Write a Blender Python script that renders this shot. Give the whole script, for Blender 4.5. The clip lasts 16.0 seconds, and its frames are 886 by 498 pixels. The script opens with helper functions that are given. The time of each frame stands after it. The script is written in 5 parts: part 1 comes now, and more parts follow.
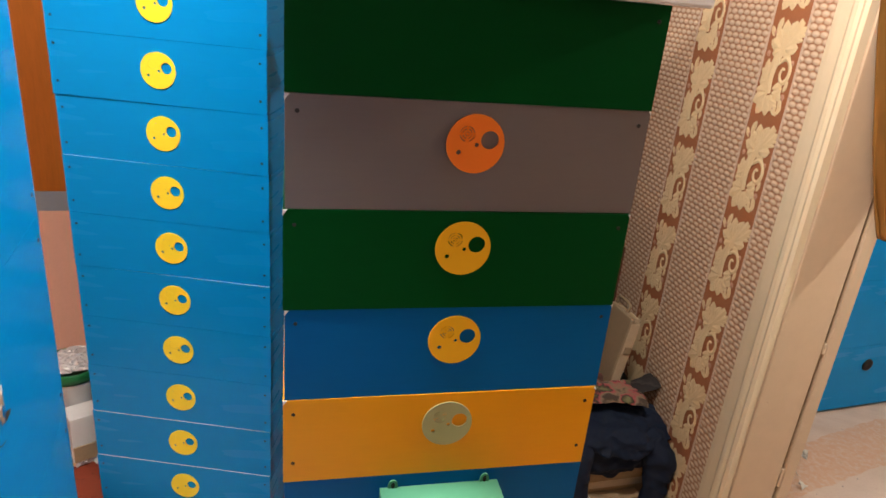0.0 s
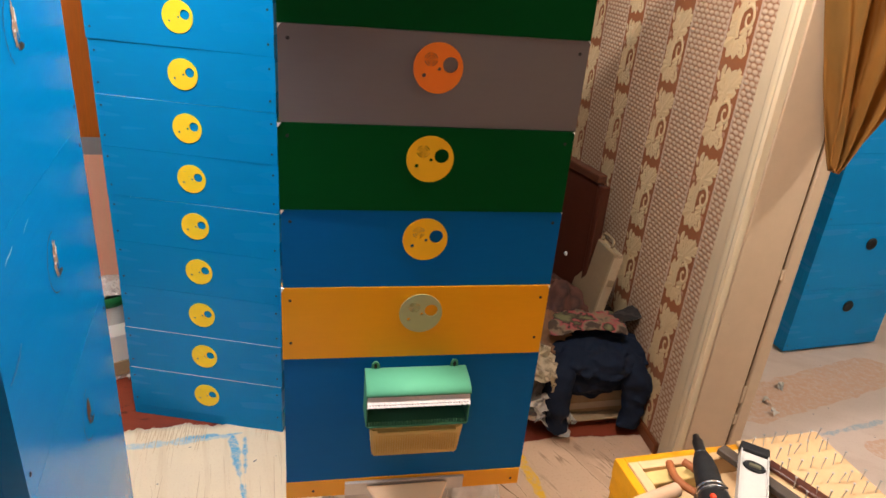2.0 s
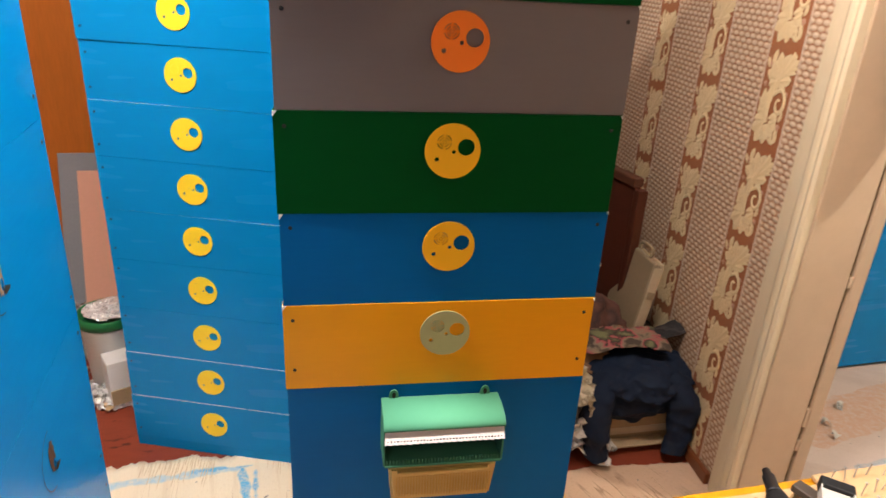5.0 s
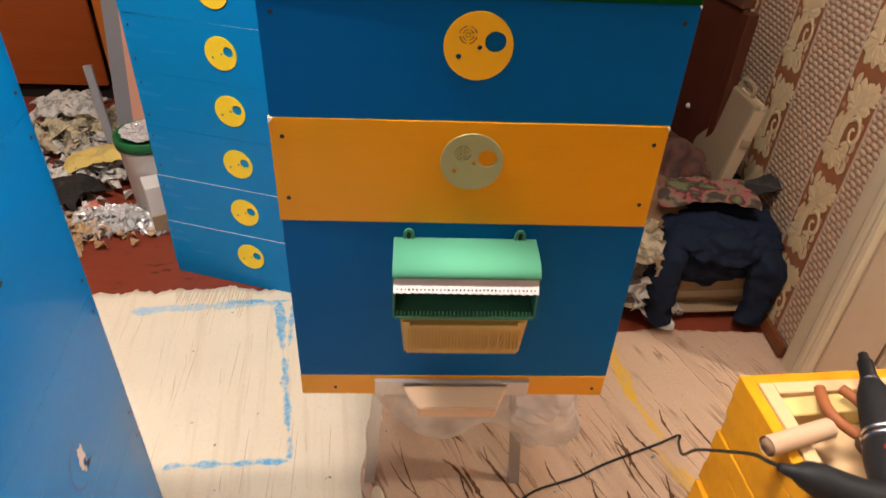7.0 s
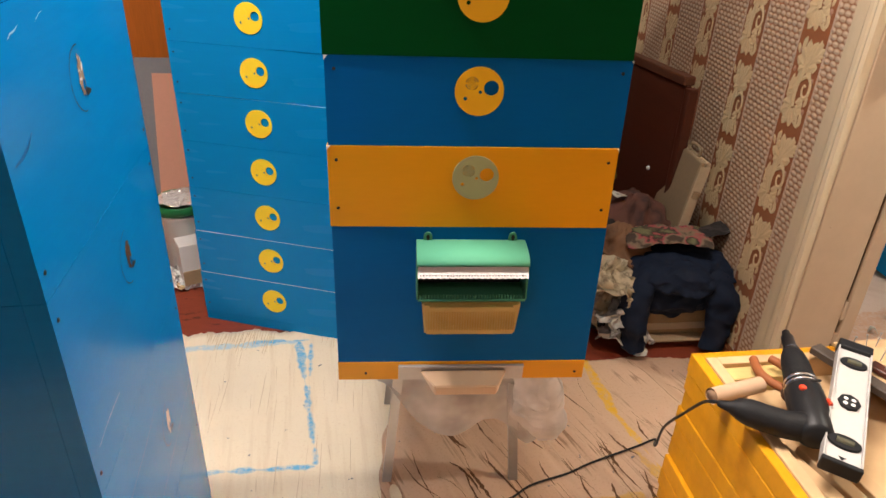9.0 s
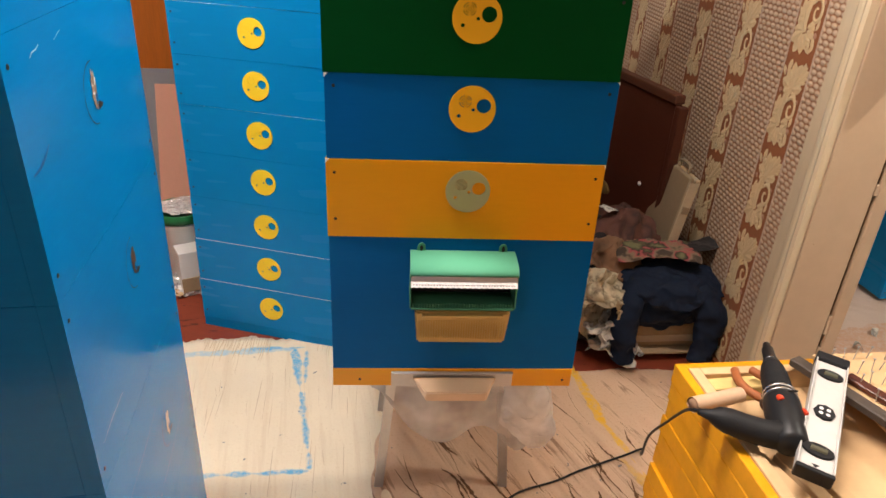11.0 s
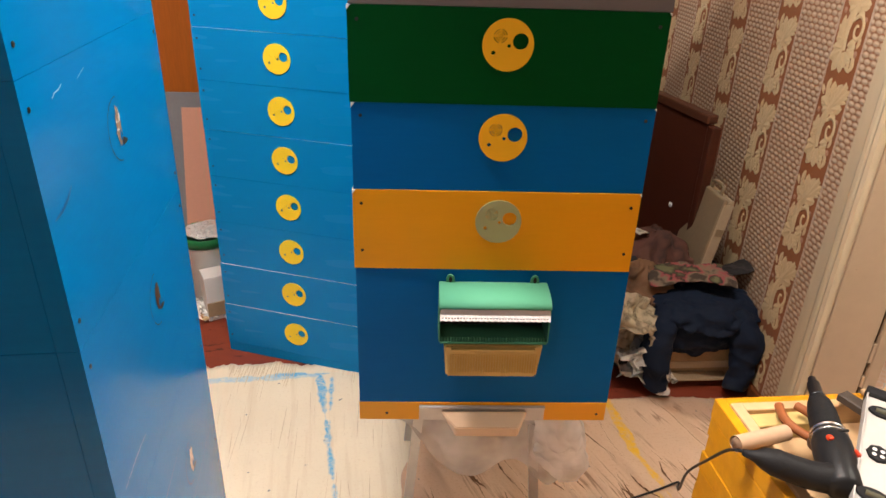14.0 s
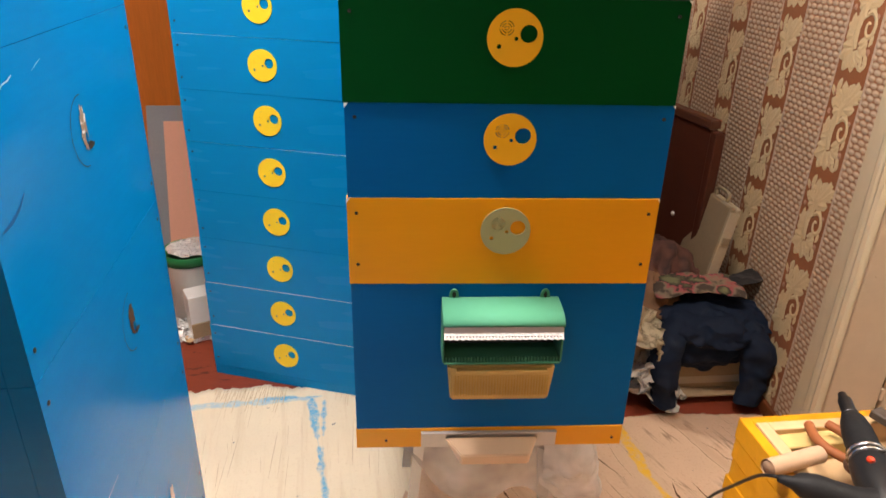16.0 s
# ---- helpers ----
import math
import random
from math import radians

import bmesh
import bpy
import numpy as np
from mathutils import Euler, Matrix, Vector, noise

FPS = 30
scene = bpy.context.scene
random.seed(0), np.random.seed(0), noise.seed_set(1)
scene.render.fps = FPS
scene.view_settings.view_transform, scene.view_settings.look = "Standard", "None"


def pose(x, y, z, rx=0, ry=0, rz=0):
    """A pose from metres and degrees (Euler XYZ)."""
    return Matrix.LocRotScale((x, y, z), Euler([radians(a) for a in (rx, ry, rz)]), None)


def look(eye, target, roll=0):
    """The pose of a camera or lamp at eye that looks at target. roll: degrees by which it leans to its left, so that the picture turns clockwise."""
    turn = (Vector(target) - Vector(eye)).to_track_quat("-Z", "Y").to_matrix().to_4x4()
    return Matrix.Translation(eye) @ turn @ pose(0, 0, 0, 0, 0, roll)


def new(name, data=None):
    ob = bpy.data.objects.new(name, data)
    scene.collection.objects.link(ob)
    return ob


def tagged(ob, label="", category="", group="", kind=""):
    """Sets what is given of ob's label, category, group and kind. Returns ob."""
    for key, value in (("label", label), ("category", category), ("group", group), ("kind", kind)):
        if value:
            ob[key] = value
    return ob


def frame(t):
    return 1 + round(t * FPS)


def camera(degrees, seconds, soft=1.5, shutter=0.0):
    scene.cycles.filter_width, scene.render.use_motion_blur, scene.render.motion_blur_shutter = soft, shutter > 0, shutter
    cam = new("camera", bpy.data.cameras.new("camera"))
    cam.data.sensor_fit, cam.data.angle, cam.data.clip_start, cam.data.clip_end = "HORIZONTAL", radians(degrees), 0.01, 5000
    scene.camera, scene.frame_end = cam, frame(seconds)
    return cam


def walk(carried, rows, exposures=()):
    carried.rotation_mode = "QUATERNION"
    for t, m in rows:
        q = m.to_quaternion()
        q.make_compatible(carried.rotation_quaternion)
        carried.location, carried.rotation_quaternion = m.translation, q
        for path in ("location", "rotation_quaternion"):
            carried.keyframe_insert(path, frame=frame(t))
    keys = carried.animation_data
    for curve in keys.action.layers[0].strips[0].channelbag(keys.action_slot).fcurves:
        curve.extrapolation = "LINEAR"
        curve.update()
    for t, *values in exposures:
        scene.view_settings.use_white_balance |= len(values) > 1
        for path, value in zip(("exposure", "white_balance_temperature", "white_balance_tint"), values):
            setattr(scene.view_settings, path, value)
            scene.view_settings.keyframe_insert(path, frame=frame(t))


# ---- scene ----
cam = camera(66.1, 16.0, shutter=0.5)
PATH = [
    (0, (-0.247, -0.871, 1.522), (0.202, 0.931, 0.779), 5.4),
    (0.5, (-0.221, -0.969, 1.542), (0.143, 0.859, 0.817), 5.4),
    (1, (-0.148, -1.104, 1.558), (0.117, 0.745, 0.844), 4.1),
    (1.5, (-0.147, -1.126, 1.532), (0.171, 0.681, 0.736), 3.8),
    (2, (-0.2, -1.092, 1.512), (0.182, 0.683, 0.673), 5.1),
    (2.5, (-0.231, -1.08, 1.518), (0.17, 0.739, 0.79), 4.9),
    (3, (-0.248, -1.066, 1.513), (0.188, 0.748, 0.793), 3.7),
    (3.2, (-0.239, -1.047, 1.502), (0.243, 0.767, 0.813), 3.1),
    (5.3, (-0.14, -0.909, 1.421), (0.087, 0.894, 0.586), 3.0),
    (5.5, (-0.1, -0.882, 1.418), (0.044, 0.916, 0.554), 3.6),
    (6, (-0.074, -0.784, 1.379), (0.082, 0.956, 0.405), 3.1),
    (6.5, (-0.108, -0.695, 1.314), (0.124, 0.953, 0.204), 3.7),
    (7, (-0.072, -0.771, 1.293), (0.018, 0.835, 0.105), 2.8),
    (7.5, (-0.093, -0.853, 1.308), (0.034, 0.785, 0.167), 1.5),
    (8, (-0.165, -0.935, 1.313), (0.056, 0.739, 0.242), 3.7),
    (8.5, (-0.145, -1.034, 1.328), (-0.023, 0.726, 0.386), 2.2),
    (8.7, (-0.132, -1.071, 1.313), (0.003, 0.685, 0.366), 2.2),
    (10.8, (-0.131, -1.142, 1.331), (-0.039, 0.63, 0.408), 2.1),
    (11, (-0.127, -1.14, 1.334), (0.014, 0.632, 0.418), 3.1),
    (11.5, (-0.123, -1.145, 1.338), (-0.005, 0.634, 0.432), 2.4),
    (12, (-0.132, -1.143, 1.343), (-0.03, 0.639, 0.442), 2.9),
    (12.5, (-0.122, -1.132, 1.341), (-0.028, 0.655, 0.448), 2.0),
    (13, (-0.12, -1.121, 1.345), (-0.045, 0.673, 0.463), 1.6),
    (13.5, (-0.129, -1.112, 1.351), (-0.069, 0.686, 0.477), 1.4),
    (14, (-0.137, -1.093, 1.344), (-0.064, 0.701, 0.464), 1.9),
    (14.5, (-0.124, -1.087, 1.328), (-0.058, 0.699, 0.429), 1.5),
    (15, (-0.115, -1.075, 1.314), (-0.048, 0.719, 0.434), 1.3),
    (15.5, (-0.12, -1.059, 1.304), (-0.059, 0.741, 0.434), 0.9),
    (16, (-0.157, -1.008, 1.297), (-0.05, 0.805, 0.459), 1.4),
]
walk(cam, [(t, look(eye, target, roll)) for t, eye, target, roll in PATH], [(0, -0.12), (3.0, -0.08), (5.5, 0.12), (6.2, 0.12), (7.2, -0.04), (8.5, -0.05), (11.0, -0.08), (12.5, -0.1), (14.5, 0.0), (16.0, 0.04)])

# ---- world and lights ----
world = bpy.data.worlds.new("world")
scene.world = world
world.use_nodes = True
world.node_tree.nodes["Background"].inputs[0].default_value = (0.02, 0.025, 0.04, 1)
world.node_tree.nodes["Background"].inputs[1].default_value = 0.3


def bulb(name, place, watts, radius, colour):
    light = bpy.data.lights.new(name, "POINT")
    light.energy, light.shadow_soft_size, light.color = watts, radius, colour
    ob = new(name, light)
    ob.location = place
    return ob


LAMP, TUBE = (-0.30, -0.065, 2.385), 1.42
tube_light = bpy.data.lights.new("fluorescent_tube_light", "AREA")
tube_light.shape, tube_light.size, tube_light.size_y = "RECTANGLE", TUBE, 0.026
tube_light.energy, tube_light.color = 104, (1.0, 0.875, 0.795)
new("fluorescent_tube_light", tube_light).location = LAMP
# Added fill bulb, out of view, that lifts the faces turned to the front.
bulb("front_fill_light", (-0.75, -1.75, 2.27), 10, 0.035, (1.0, 0.90, 0.80))
bulb("second_room_bulb_light", (2.0, -0.25, 2.30), 88, 0.02, (1.0, 0.92, 0.80))


# ---- materials ----
def node_mat(name):
    m = bpy.data.materials.new(name)
    m.use_nodes = True
    t = m.node_tree
    return m, t, t.nodes["Principled BSDF"]


def link(t, a, b):
    t.links.new(a, b)


def coords(t, scale=(1, 1, 1)):
    c = t.nodes.new("ShaderNodeTexCoord")
    mp = t.nodes.new("ShaderNodeMapping")
    mp.inputs["Scale"].default_value = scale
    link(t, c.outputs["Object"], mp.inputs["Vector"])
    return mp.outputs["Vector"]


def noise_tex(t, vec, scale, detail=4, rough=0.55):
    n = t.nodes.new("ShaderNodeTexNoise")
    n.inputs["Scale"].default_value, n.inputs["Detail"].default_value = scale, detail
    n.inputs["Roughness"].default_value = rough
    link(t, vec, n.inputs["Vector"])
    return n.outputs["Fac"]


def ramp(t, fac, stops):
    r = t.nodes.new("ShaderNodeValToRGB")
    while len(r.color_ramp.elements) < len(stops):
        r.color_ramp.elements.new(0.5)
    for e, (p, c) in zip(r.color_ramp.elements, stops):
        e.position, e.color = p, (*c, 1)
    link(t, fac, r.inputs["Fac"])
    return r.outputs["Color"]


def mix(t, fac, a, b):
    m = t.nodes.new("ShaderNodeMix")
    m.data_type = "RGBA"
    for v, s in ((fac, 0), (a, 6), (b, 7)):
        if isinstance(v, (int, float)):
            m.inputs[s].default_value = v
        elif isinstance(v, tuple):
            m.inputs[s].default_value = (*v, 1)
        else:
            link(t, v, m.inputs[s])
    return m.outputs[2]


def bump(t, bsdf, height, strength=0.2, distance=0.002):
    b = t.nodes.new("ShaderNodeBump")
    b.inputs["Strength"].default_value, b.inputs["Distance"].default_value = strength, distance
    link(t, height, b.inputs["Height"])
    link(t, b.outputs["Normal"], bsdf.inputs["Normal"])


def tone(c, k):
    return tuple(min(1.0, v * k) for v in c)


def surface(name, colour, rough=0.5, metal=0.0, vary=0.12, big=6, fine=90, stretch=(1, 1, 1), relief=0.15, distance=0.001, spot=None, gloss=0.32):
    """A plain surface with slow and fine changes of colour, gloss and relief."""
    m, t, b = node_mat(name)
    v = coords(t, stretch)
    slow, quick = noise_tex(t, v, big, 3), noise_tex(t, v, fine, 5)
    c = mix(t, slow, tone(colour, 1 - vary), tone(colour, 1 + vary))
    c = mix(t, ramp(t, quick, [(0.35, (0, 0, 0)), (0.7, (0.25, 0.25, 0.25))]), c, tone(colour, 1 - 2 * vary))
    if spot:
        c = mix(t, ramp(t, noise_tex(t, v, spot[1], 6, 0.7), [(spot[2], (0, 0, 0)), (spot[2] + 0.04, (1, 1, 1))]), c, spot[0])
    link(t, c, b.inputs["Base Color"])
    r = t.nodes.new("ShaderNodeMapRange")
    r.inputs[3].default_value, r.inputs[4].default_value = max(0.02, rough - 0.06), min(1, rough + 0.08)
    link(t, slow, r.inputs[0])
    link(t, r.outputs[0], b.inputs["Roughness"])
    b.inputs["Metallic"].default_value = metal
    b.inputs["Specular IOR Level"].default_value = gloss
    bump(t, b, quick, relief, distance)
    return m


BLUE = (0.001, 0.222, 0.56)
blue_paint = surface("blue_gloss_paint", BLUE, 0.26, gloss=0.16, vary=0.08, big=3, fine=60, stretch=(0.35, 0.35, 3), relief=0.10)
deep_blue_paint = surface("deep_blue_gloss_paint", (0.0004, 0.112, 0.345), 0.36, gloss=0.07, vary=0.10, big=3, fine=60, stretch=(0.35, 0.35, 3), relief=0.10)
near_paint = surface("weathered_blue_gloss_paint", (0.0004, 0.165, 0.45), 0.15, vary=0.10, big=3, fine=50, stretch=(0.35, 0.35, 3), relief=0.07, gloss=0.22, spot=((0.002, 0.07, 0.25), 2.2, 0.70))
green_paint = surface("dark_green_gloss_paint", (0.0004, 0.060, 0.011), 0.36, gloss=0.06, vary=0.10, big=3, fine=60, stretch=(0.35, 0.35, 3), relief=0.10)
grey_paint = surface("grey_paint", (0.17, 0.145, 0.14), 0.40, gloss=0.15, vary=0.06, big=3, fine=60, stretch=(0.35, 0.35, 3), relief=0.10)
yellow_paint = surface("yellow_gloss_paint", (0.78, 0.33, 0.006), 0.3, vary=0.06, big=4, fine=60, stretch=(0.35, 0.35, 3), relief=0.12)
raw_wood = surface("raw_pine", (0.54, 0.36, 0.19), 0.6, vary=0.14, big=5, fine=40, stretch=(1, 1, 8), relief=0.2)
disc_yellow = surface("yellow_plastic", (0.90, 0.66, 0.035), 0.35, vary=0.03, relief=0.03)
# Same plastic as the yellow discs, coloured deeper for the main hive's dimmer light.
disc_yellow_shaded = surface("shaded_yellow_plastic", (0.86, 0.44, 0.012), 0.35, vary=0.03, relief=0.03)
disc_orange = surface("orange_plastic", (0.88, 0.20, 0.02), 0.35, vary=0.03, relief=0.03)
disc_silver = surface("silver_green_plastic", (0.36, 0.36, 0.17), 0.3, vary=0.05, relief=0.03)
# Near-black: paints the shade in holes and slots, also colours dark parts.
dark_shade_and_parts = surface("near_black_shade_and_parts", (0.015, 0.012, 0.010), 0.8, vary=0.1)
screw_metal = surface("screw_steel", (0.04, 0.038, 0.036), 0.45, metal=0.7, vary=0.1)
white_metal = surface("white_tin", (0.78, 0.77, 0.75), 0.35, vary=0.04)
lid_green = surface("mint_green_plastic", (0.064, 0.235, 0.140), 0.7, vary=0.05, relief=0.06, gloss=0.15)
tray_beige = surface("amber_clear_plastic", (0.56, 0.38, 0.12), 0.42, vary=0.06, relief=0.05)
tray_pale = surface("pale_plastic", (0.62, 0.43, 0.28), 0.35, vary=0.05, relief=0.05)
floor_red = surface("red_brown_floor_paint", (0.27, 0.055, 0.028), 0.4, vary=0.25, big=5, fine=50, stretch=(0.35, 1.2, 1), relief=0.2, spot=((0.09, 0.018, 0.012), 26, 0.60))
cardboard = surface("cream_cardboard", (0.80, 0.68, 0.47), 0.75, vary=0.06, big=4, fine=120, relief=0.15)
cream_gloss = surface("cream_door_paint", (0.70, 0.60, 0.42), 0.42, vary=0.07, big=5, fine=40, relief=0.15)
grey_steel = surface("galvanised_steel", (0.45, 0.44, 0.43), 0.4, metal=0.6, vary=0.1)
dark_cloth = surface("navy_denim", (0.005, 0.013, 0.034), 0.8, vary=0.3, big=8, fine=300, relief=0.3)
brown_wood = surface("dark_red_brown_varnish", (0.075, 0.022, 0.012), 0.38, vary=0.2, big=4, fine=40, stretch=(1, 1, 6), relief=0.1)
orange_wood = surface("orange_varnished_wood", (0.64, 0.19, 0.03), 0.3, vary=0.2, big=3, fine=25, stretch=(6, 6, 0.6), relief=0.06)
plaster = surface("ceiling_whitewash", (0.66, 0.64, 0.60), 0.9, vary=0.05)
wallpaper_plain = surface("plain_wallpaper", (0.32, 0.23, 0.17), 0.8, vary=0.1)
wallpaper_pale = surface("pale_wallpaper", (0.34, 0.28, 0.22), 0.8, vary=0.08)
black_plastic = surface("black_plastic", (0.014, 0.014, 0.015), 0.42, gloss=0.2, vary=0.15)


torn_wood = surface("torn_plywood", (0.055, 0.026, 0.013), 0.8, vary=0.4, big=40, fine=150, spot=((0.45, 0.38, 0.30), 60, 0.66))
torn_pale = surface("torn_pale_plywood", (0.62, 0.58, 0.52), 0.8, vary=0.25, big=40, fine=150, spot=((0.10, 0.05, 0.03), 50, 0.62))
torn_mixed = surface("weathered_torn_plywood", (0.20, 0.15, 0.11), 0.8, vary=0.4, big=60, fine=180, spot=((0.55, 0.55, 0.55), 45, 0.56))
# Pale tone that paints the highlight on lit box ledges.
ledge_highlight = surface("pale_ledge_highlight", (0.55, 0.60, 0.62), 0.6, vary=0.1)


def calc(t, op, a, b=None, c=None):
    n = t.nodes.new("ShaderNodeMath")
    n.operation = op
    for k, v in enumerate((a, b, c)):
        if v is None:
            continue
        if isinstance(v, (int, float)):
            n.inputs[k].default_value = v
        else:
            link(t, v, n.inputs[k])
    return n.outputs[0]


def striped_paper():
    """Embossed wallpaper: red-brown bands for the leaf scrolls, and bands of woven beads between them."""
    m, t, b = node_mat("striped_embossed_wallpaper")
    c = t.nodes.new("ShaderNodeTexCoord")
    sep = t.nodes.new("ShaderNodeSeparateXYZ")
    link(t, c.outputs["Object"], sep.inputs[0])
    y, z = sep.outputs[1], sep.outputs[2]
    s = calc(t, "FRACT", calc(t, "DIVIDE", calc(t, "SUBTRACT", y, 0.570), 0.322))
    band = calc(t, "LESS_THAN", s, 0.406)
    edge = calc(t, "LESS_THAN", calc(t, "ABSOLUTE", calc(t, "SUBTRACT", calc(t, "ABSOLUTE", calc(t, "SUBTRACT", s, 0.203)), 0.203)), 0.014)
    edge2 = calc(t, "GREATER_THAN", s, 0.985)
    edge = calc(t, "MAXIMUM", edge, edge2)
    v = calc(t, "DIVIDE", z, 0.0148)
    odd = calc(t, "MULTIPLY", calc(t, "MODULO", calc(t, "FLOOR", v), 2.0), 0.5)
    u = calc(t, "ADD", calc(t, "DIVIDE", y, 0.0270), odd)
    du = calc(t, "SUBTRACT", calc(t, "FRACT", u), 0.5)
    dv = calc(t, "SUBTRACT", calc(t, "FRACT", v), 0.5)
    r = calc(t, "SQRT", calc(t, "ADD", calc(t, "MULTIPLY", du, du), calc(t, "MULTIPLY", dv, dv)))
    bead = calc(t, "SUBTRACT", 1.0, calc(t, "MULTIPLY", r, 1.75))
    bead = calc(t, "MAXIMUM", bead, 0.0)
    obj = coords(t)
    dirt = noise_tex(t, obj, 5, 4)
    fleck = noise_tex(t, obj, 160, 3)
    beads = ramp(t, bead, [(0.06, (0.34, 0.15, 0.075)), (0.20, (0.54, 0.37, 0.24)), (0.55, (0.71, 0.57, 0.42))])
    ground = mix(t, fleck, (0.29, 0.085, 0.026), (0.38, 0.130, 0.042))
    col = mix(t, band, beads, ground)
    col = mix(t, edge, col, (0.64, 0.49, 0.37))
    col = mix(t, calc(t, "MULTIPLY", dirt, 0.35), col, (0.36, 0.24, 0.16))
    link(t, col, b.inputs["Base Color"])
    b.inputs["Roughness"].default_value = 0.62
    inv = calc(t, "SUBTRACT", 1.0, band)
    bump(t, b, calc(t, "ADD", calc(t, "MULTIPLY", bead, inv), calc(t, "ADD", edge, calc(t, "MULTIPLY", fleck, 0.15))), 0.8, 0.0025)
    return m


wallpaper_striped = striped_paper()
motif_cream = surface("cream_embossed_print", (0.72, 0.57, 0.34), 0.55, vary=0.10, big=30, fine=200, relief=0.4)
motif_rose = surface("rose_embossed_print", (0.52, 0.30, 0.20), 0.55, vary=0.10)


def segment_mask(t, vec, a, b, width, wob):
    """1 within width of the stretch a to b on the floor, with uneven edges."""
    sub = t.nodes.new("ShaderNodeVectorMath")
    sub.operation = "SUBTRACT"
    link(t, vec, sub.inputs[0])
    sub.inputs[1].default_value = (a[0], a[1], 0)
    ba = (b[0] - a[0], b[1] - a[1], 0)
    dot = t.nodes.new("ShaderNodeVectorMath")
    dot.operation = "DOT_PRODUCT"
    link(t, sub.outputs[0], dot.inputs[0])
    dot.inputs[1].default_value = ba
    h = calc(t, "DIVIDE", dot.outputs["Value"], ba[0] ** 2 + ba[1] ** 2)
    h = calc(t, "MINIMUM", calc(t, "MAXIMUM", h, 0.0), 1.0)
    sc = t.nodes.new("ShaderNodeVectorMath")
    sc.operation = "SCALE"
    sc.inputs[0].default_value = ba
    link(t, h, sc.inputs["Scale"])
    d = t.nodes.new("ShaderNodeVectorMath")
    d.operation = "DISTANCE"
    link(t, sub.outputs[0], d.inputs[0])
    link(t, sc.outputs[0], d.inputs[1])
    away = calc(t, "ADD", d.outputs["Value"], calc(t, "MULTIPLY", calc(t, "SUBTRACT", wob, 0.5), 0.055))
    return calc(t, "MINIMUM", calc(t, "MAXIMUM", calc(t, "DIVIDE", calc(t, "SUBTRACT", width, away), 0.006), 0.0), 1.0)


def painted_sheet(name, base, dark, strokes, streak=None, rough=0.75, flute=0.0, crack=False):
    """A cardboard or paper sheet with brush strokes of spilt paint, scuffs, creases and flutes."""
    m, t, b = node_mat(name)
    c = t.nodes.new("ShaderNodeTexCoord")
    flat = t.nodes.new("ShaderNodeMapping")
    flat.inputs["Scale"].default_value = (1, 1, 0)
    link(t, c.outputs["Object"], flat.inputs["Vector"])
    vec = flat.outputs["Vector"]
    wob = noise_tex(t, vec, 13, 3, 0.55)
    slow, fine = noise_tex(t, vec, 3.5, 5, 0.6), noise_tex(t, vec, 140, 4)
    col = mix(t, ramp(t, slow, [(0.3, (0, 0, 0)), (0.75, (1, 1, 1))]), base, tone(base, 0.88))
    col = mix(t, ramp(t, fine, [(0.55, (0, 0, 0)), (0.75, (0.35, 0.35, 0.35))]), col, dark)
    height = fine
    if streak:
        ang, stretch, amount = streak
        mp = t.nodes.new("ShaderNodeMapping")
        mp.vector_type = "TEXTURE"
        mp.inputs["Rotation"].default_value = (0, 0, radians(ang))
        mp.inputs["Scale"].default_value = tuple(1 / k for k in stretch)
        link(t, c.outputs["Object"], mp.inputs["Vector"])
        st = noise_tex(t, mp.outputs["Vector"], 1.0, 6, 0.62)
        col = mix(t, ramp(t, st, [(0.52, (0, 0, 0)), (0.72, (amount, amount, amount))]), col, dark)
        if crack:
            part_way = ramp(t, noise_tex(t, vec, 6, 2), [(0.46, (0, 0, 0)), (0.60, (1, 1, 1))])
            for level in (0.46, 0.55):
                line = calc(t, "ABSOLUTE", calc(t, "SUBTRACT", st, level))
                col = mix(t, calc(t, "MULTIPLY", part_way, ramp(t, line, [(0.002, (0.75, 0.75, 0.75)), (0.014, (0, 0, 0))])), col, (0.22, 0.11, 0.055))
        height = calc(t, "ADD", calc(t, "MULTIPLY", st, 3.0), fine)
    if flute:
        sep = t.nodes.new("ShaderNodeSeparateXYZ")
        link(t, vec, sep.inputs[0])
        height = calc(t, "ADD", height, calc(t, "MULTIPLY", calc(t, "SINE", calc(t, "MULTIPLY", sep.outputs[0], 2 * math.pi / flute)), 0.5))
    spots = noise_tex(t, vec, 34, 2)
    col = mix(t, ramp(t, spots, [(0.735, (0, 0, 0)), (0.75, (0.8, 0.8, 0.8))]), col, (0.10, 0.13, 0.16))
    fade = ramp(t, noise_tex(t, vec, 45, 5, 0.75), [(0.36, (0.25, 0.25, 0.25)), (0.56, (1, 1, 1))])
    for a, b2, width, colour in strokes:
        mk = calc(t, "MULTIPLY", segment_mask(t, vec, a, b2, width, wob), fade)
        col = mix(t, mk, col, colour)
    link(t, col, b.inputs["Base Color"])
    b.inputs["Roughness"].default_value = rough
    bump(t, b, height, 0.35, 0.002)
    return m


SKY = (0.13, 0.46, 0.72)
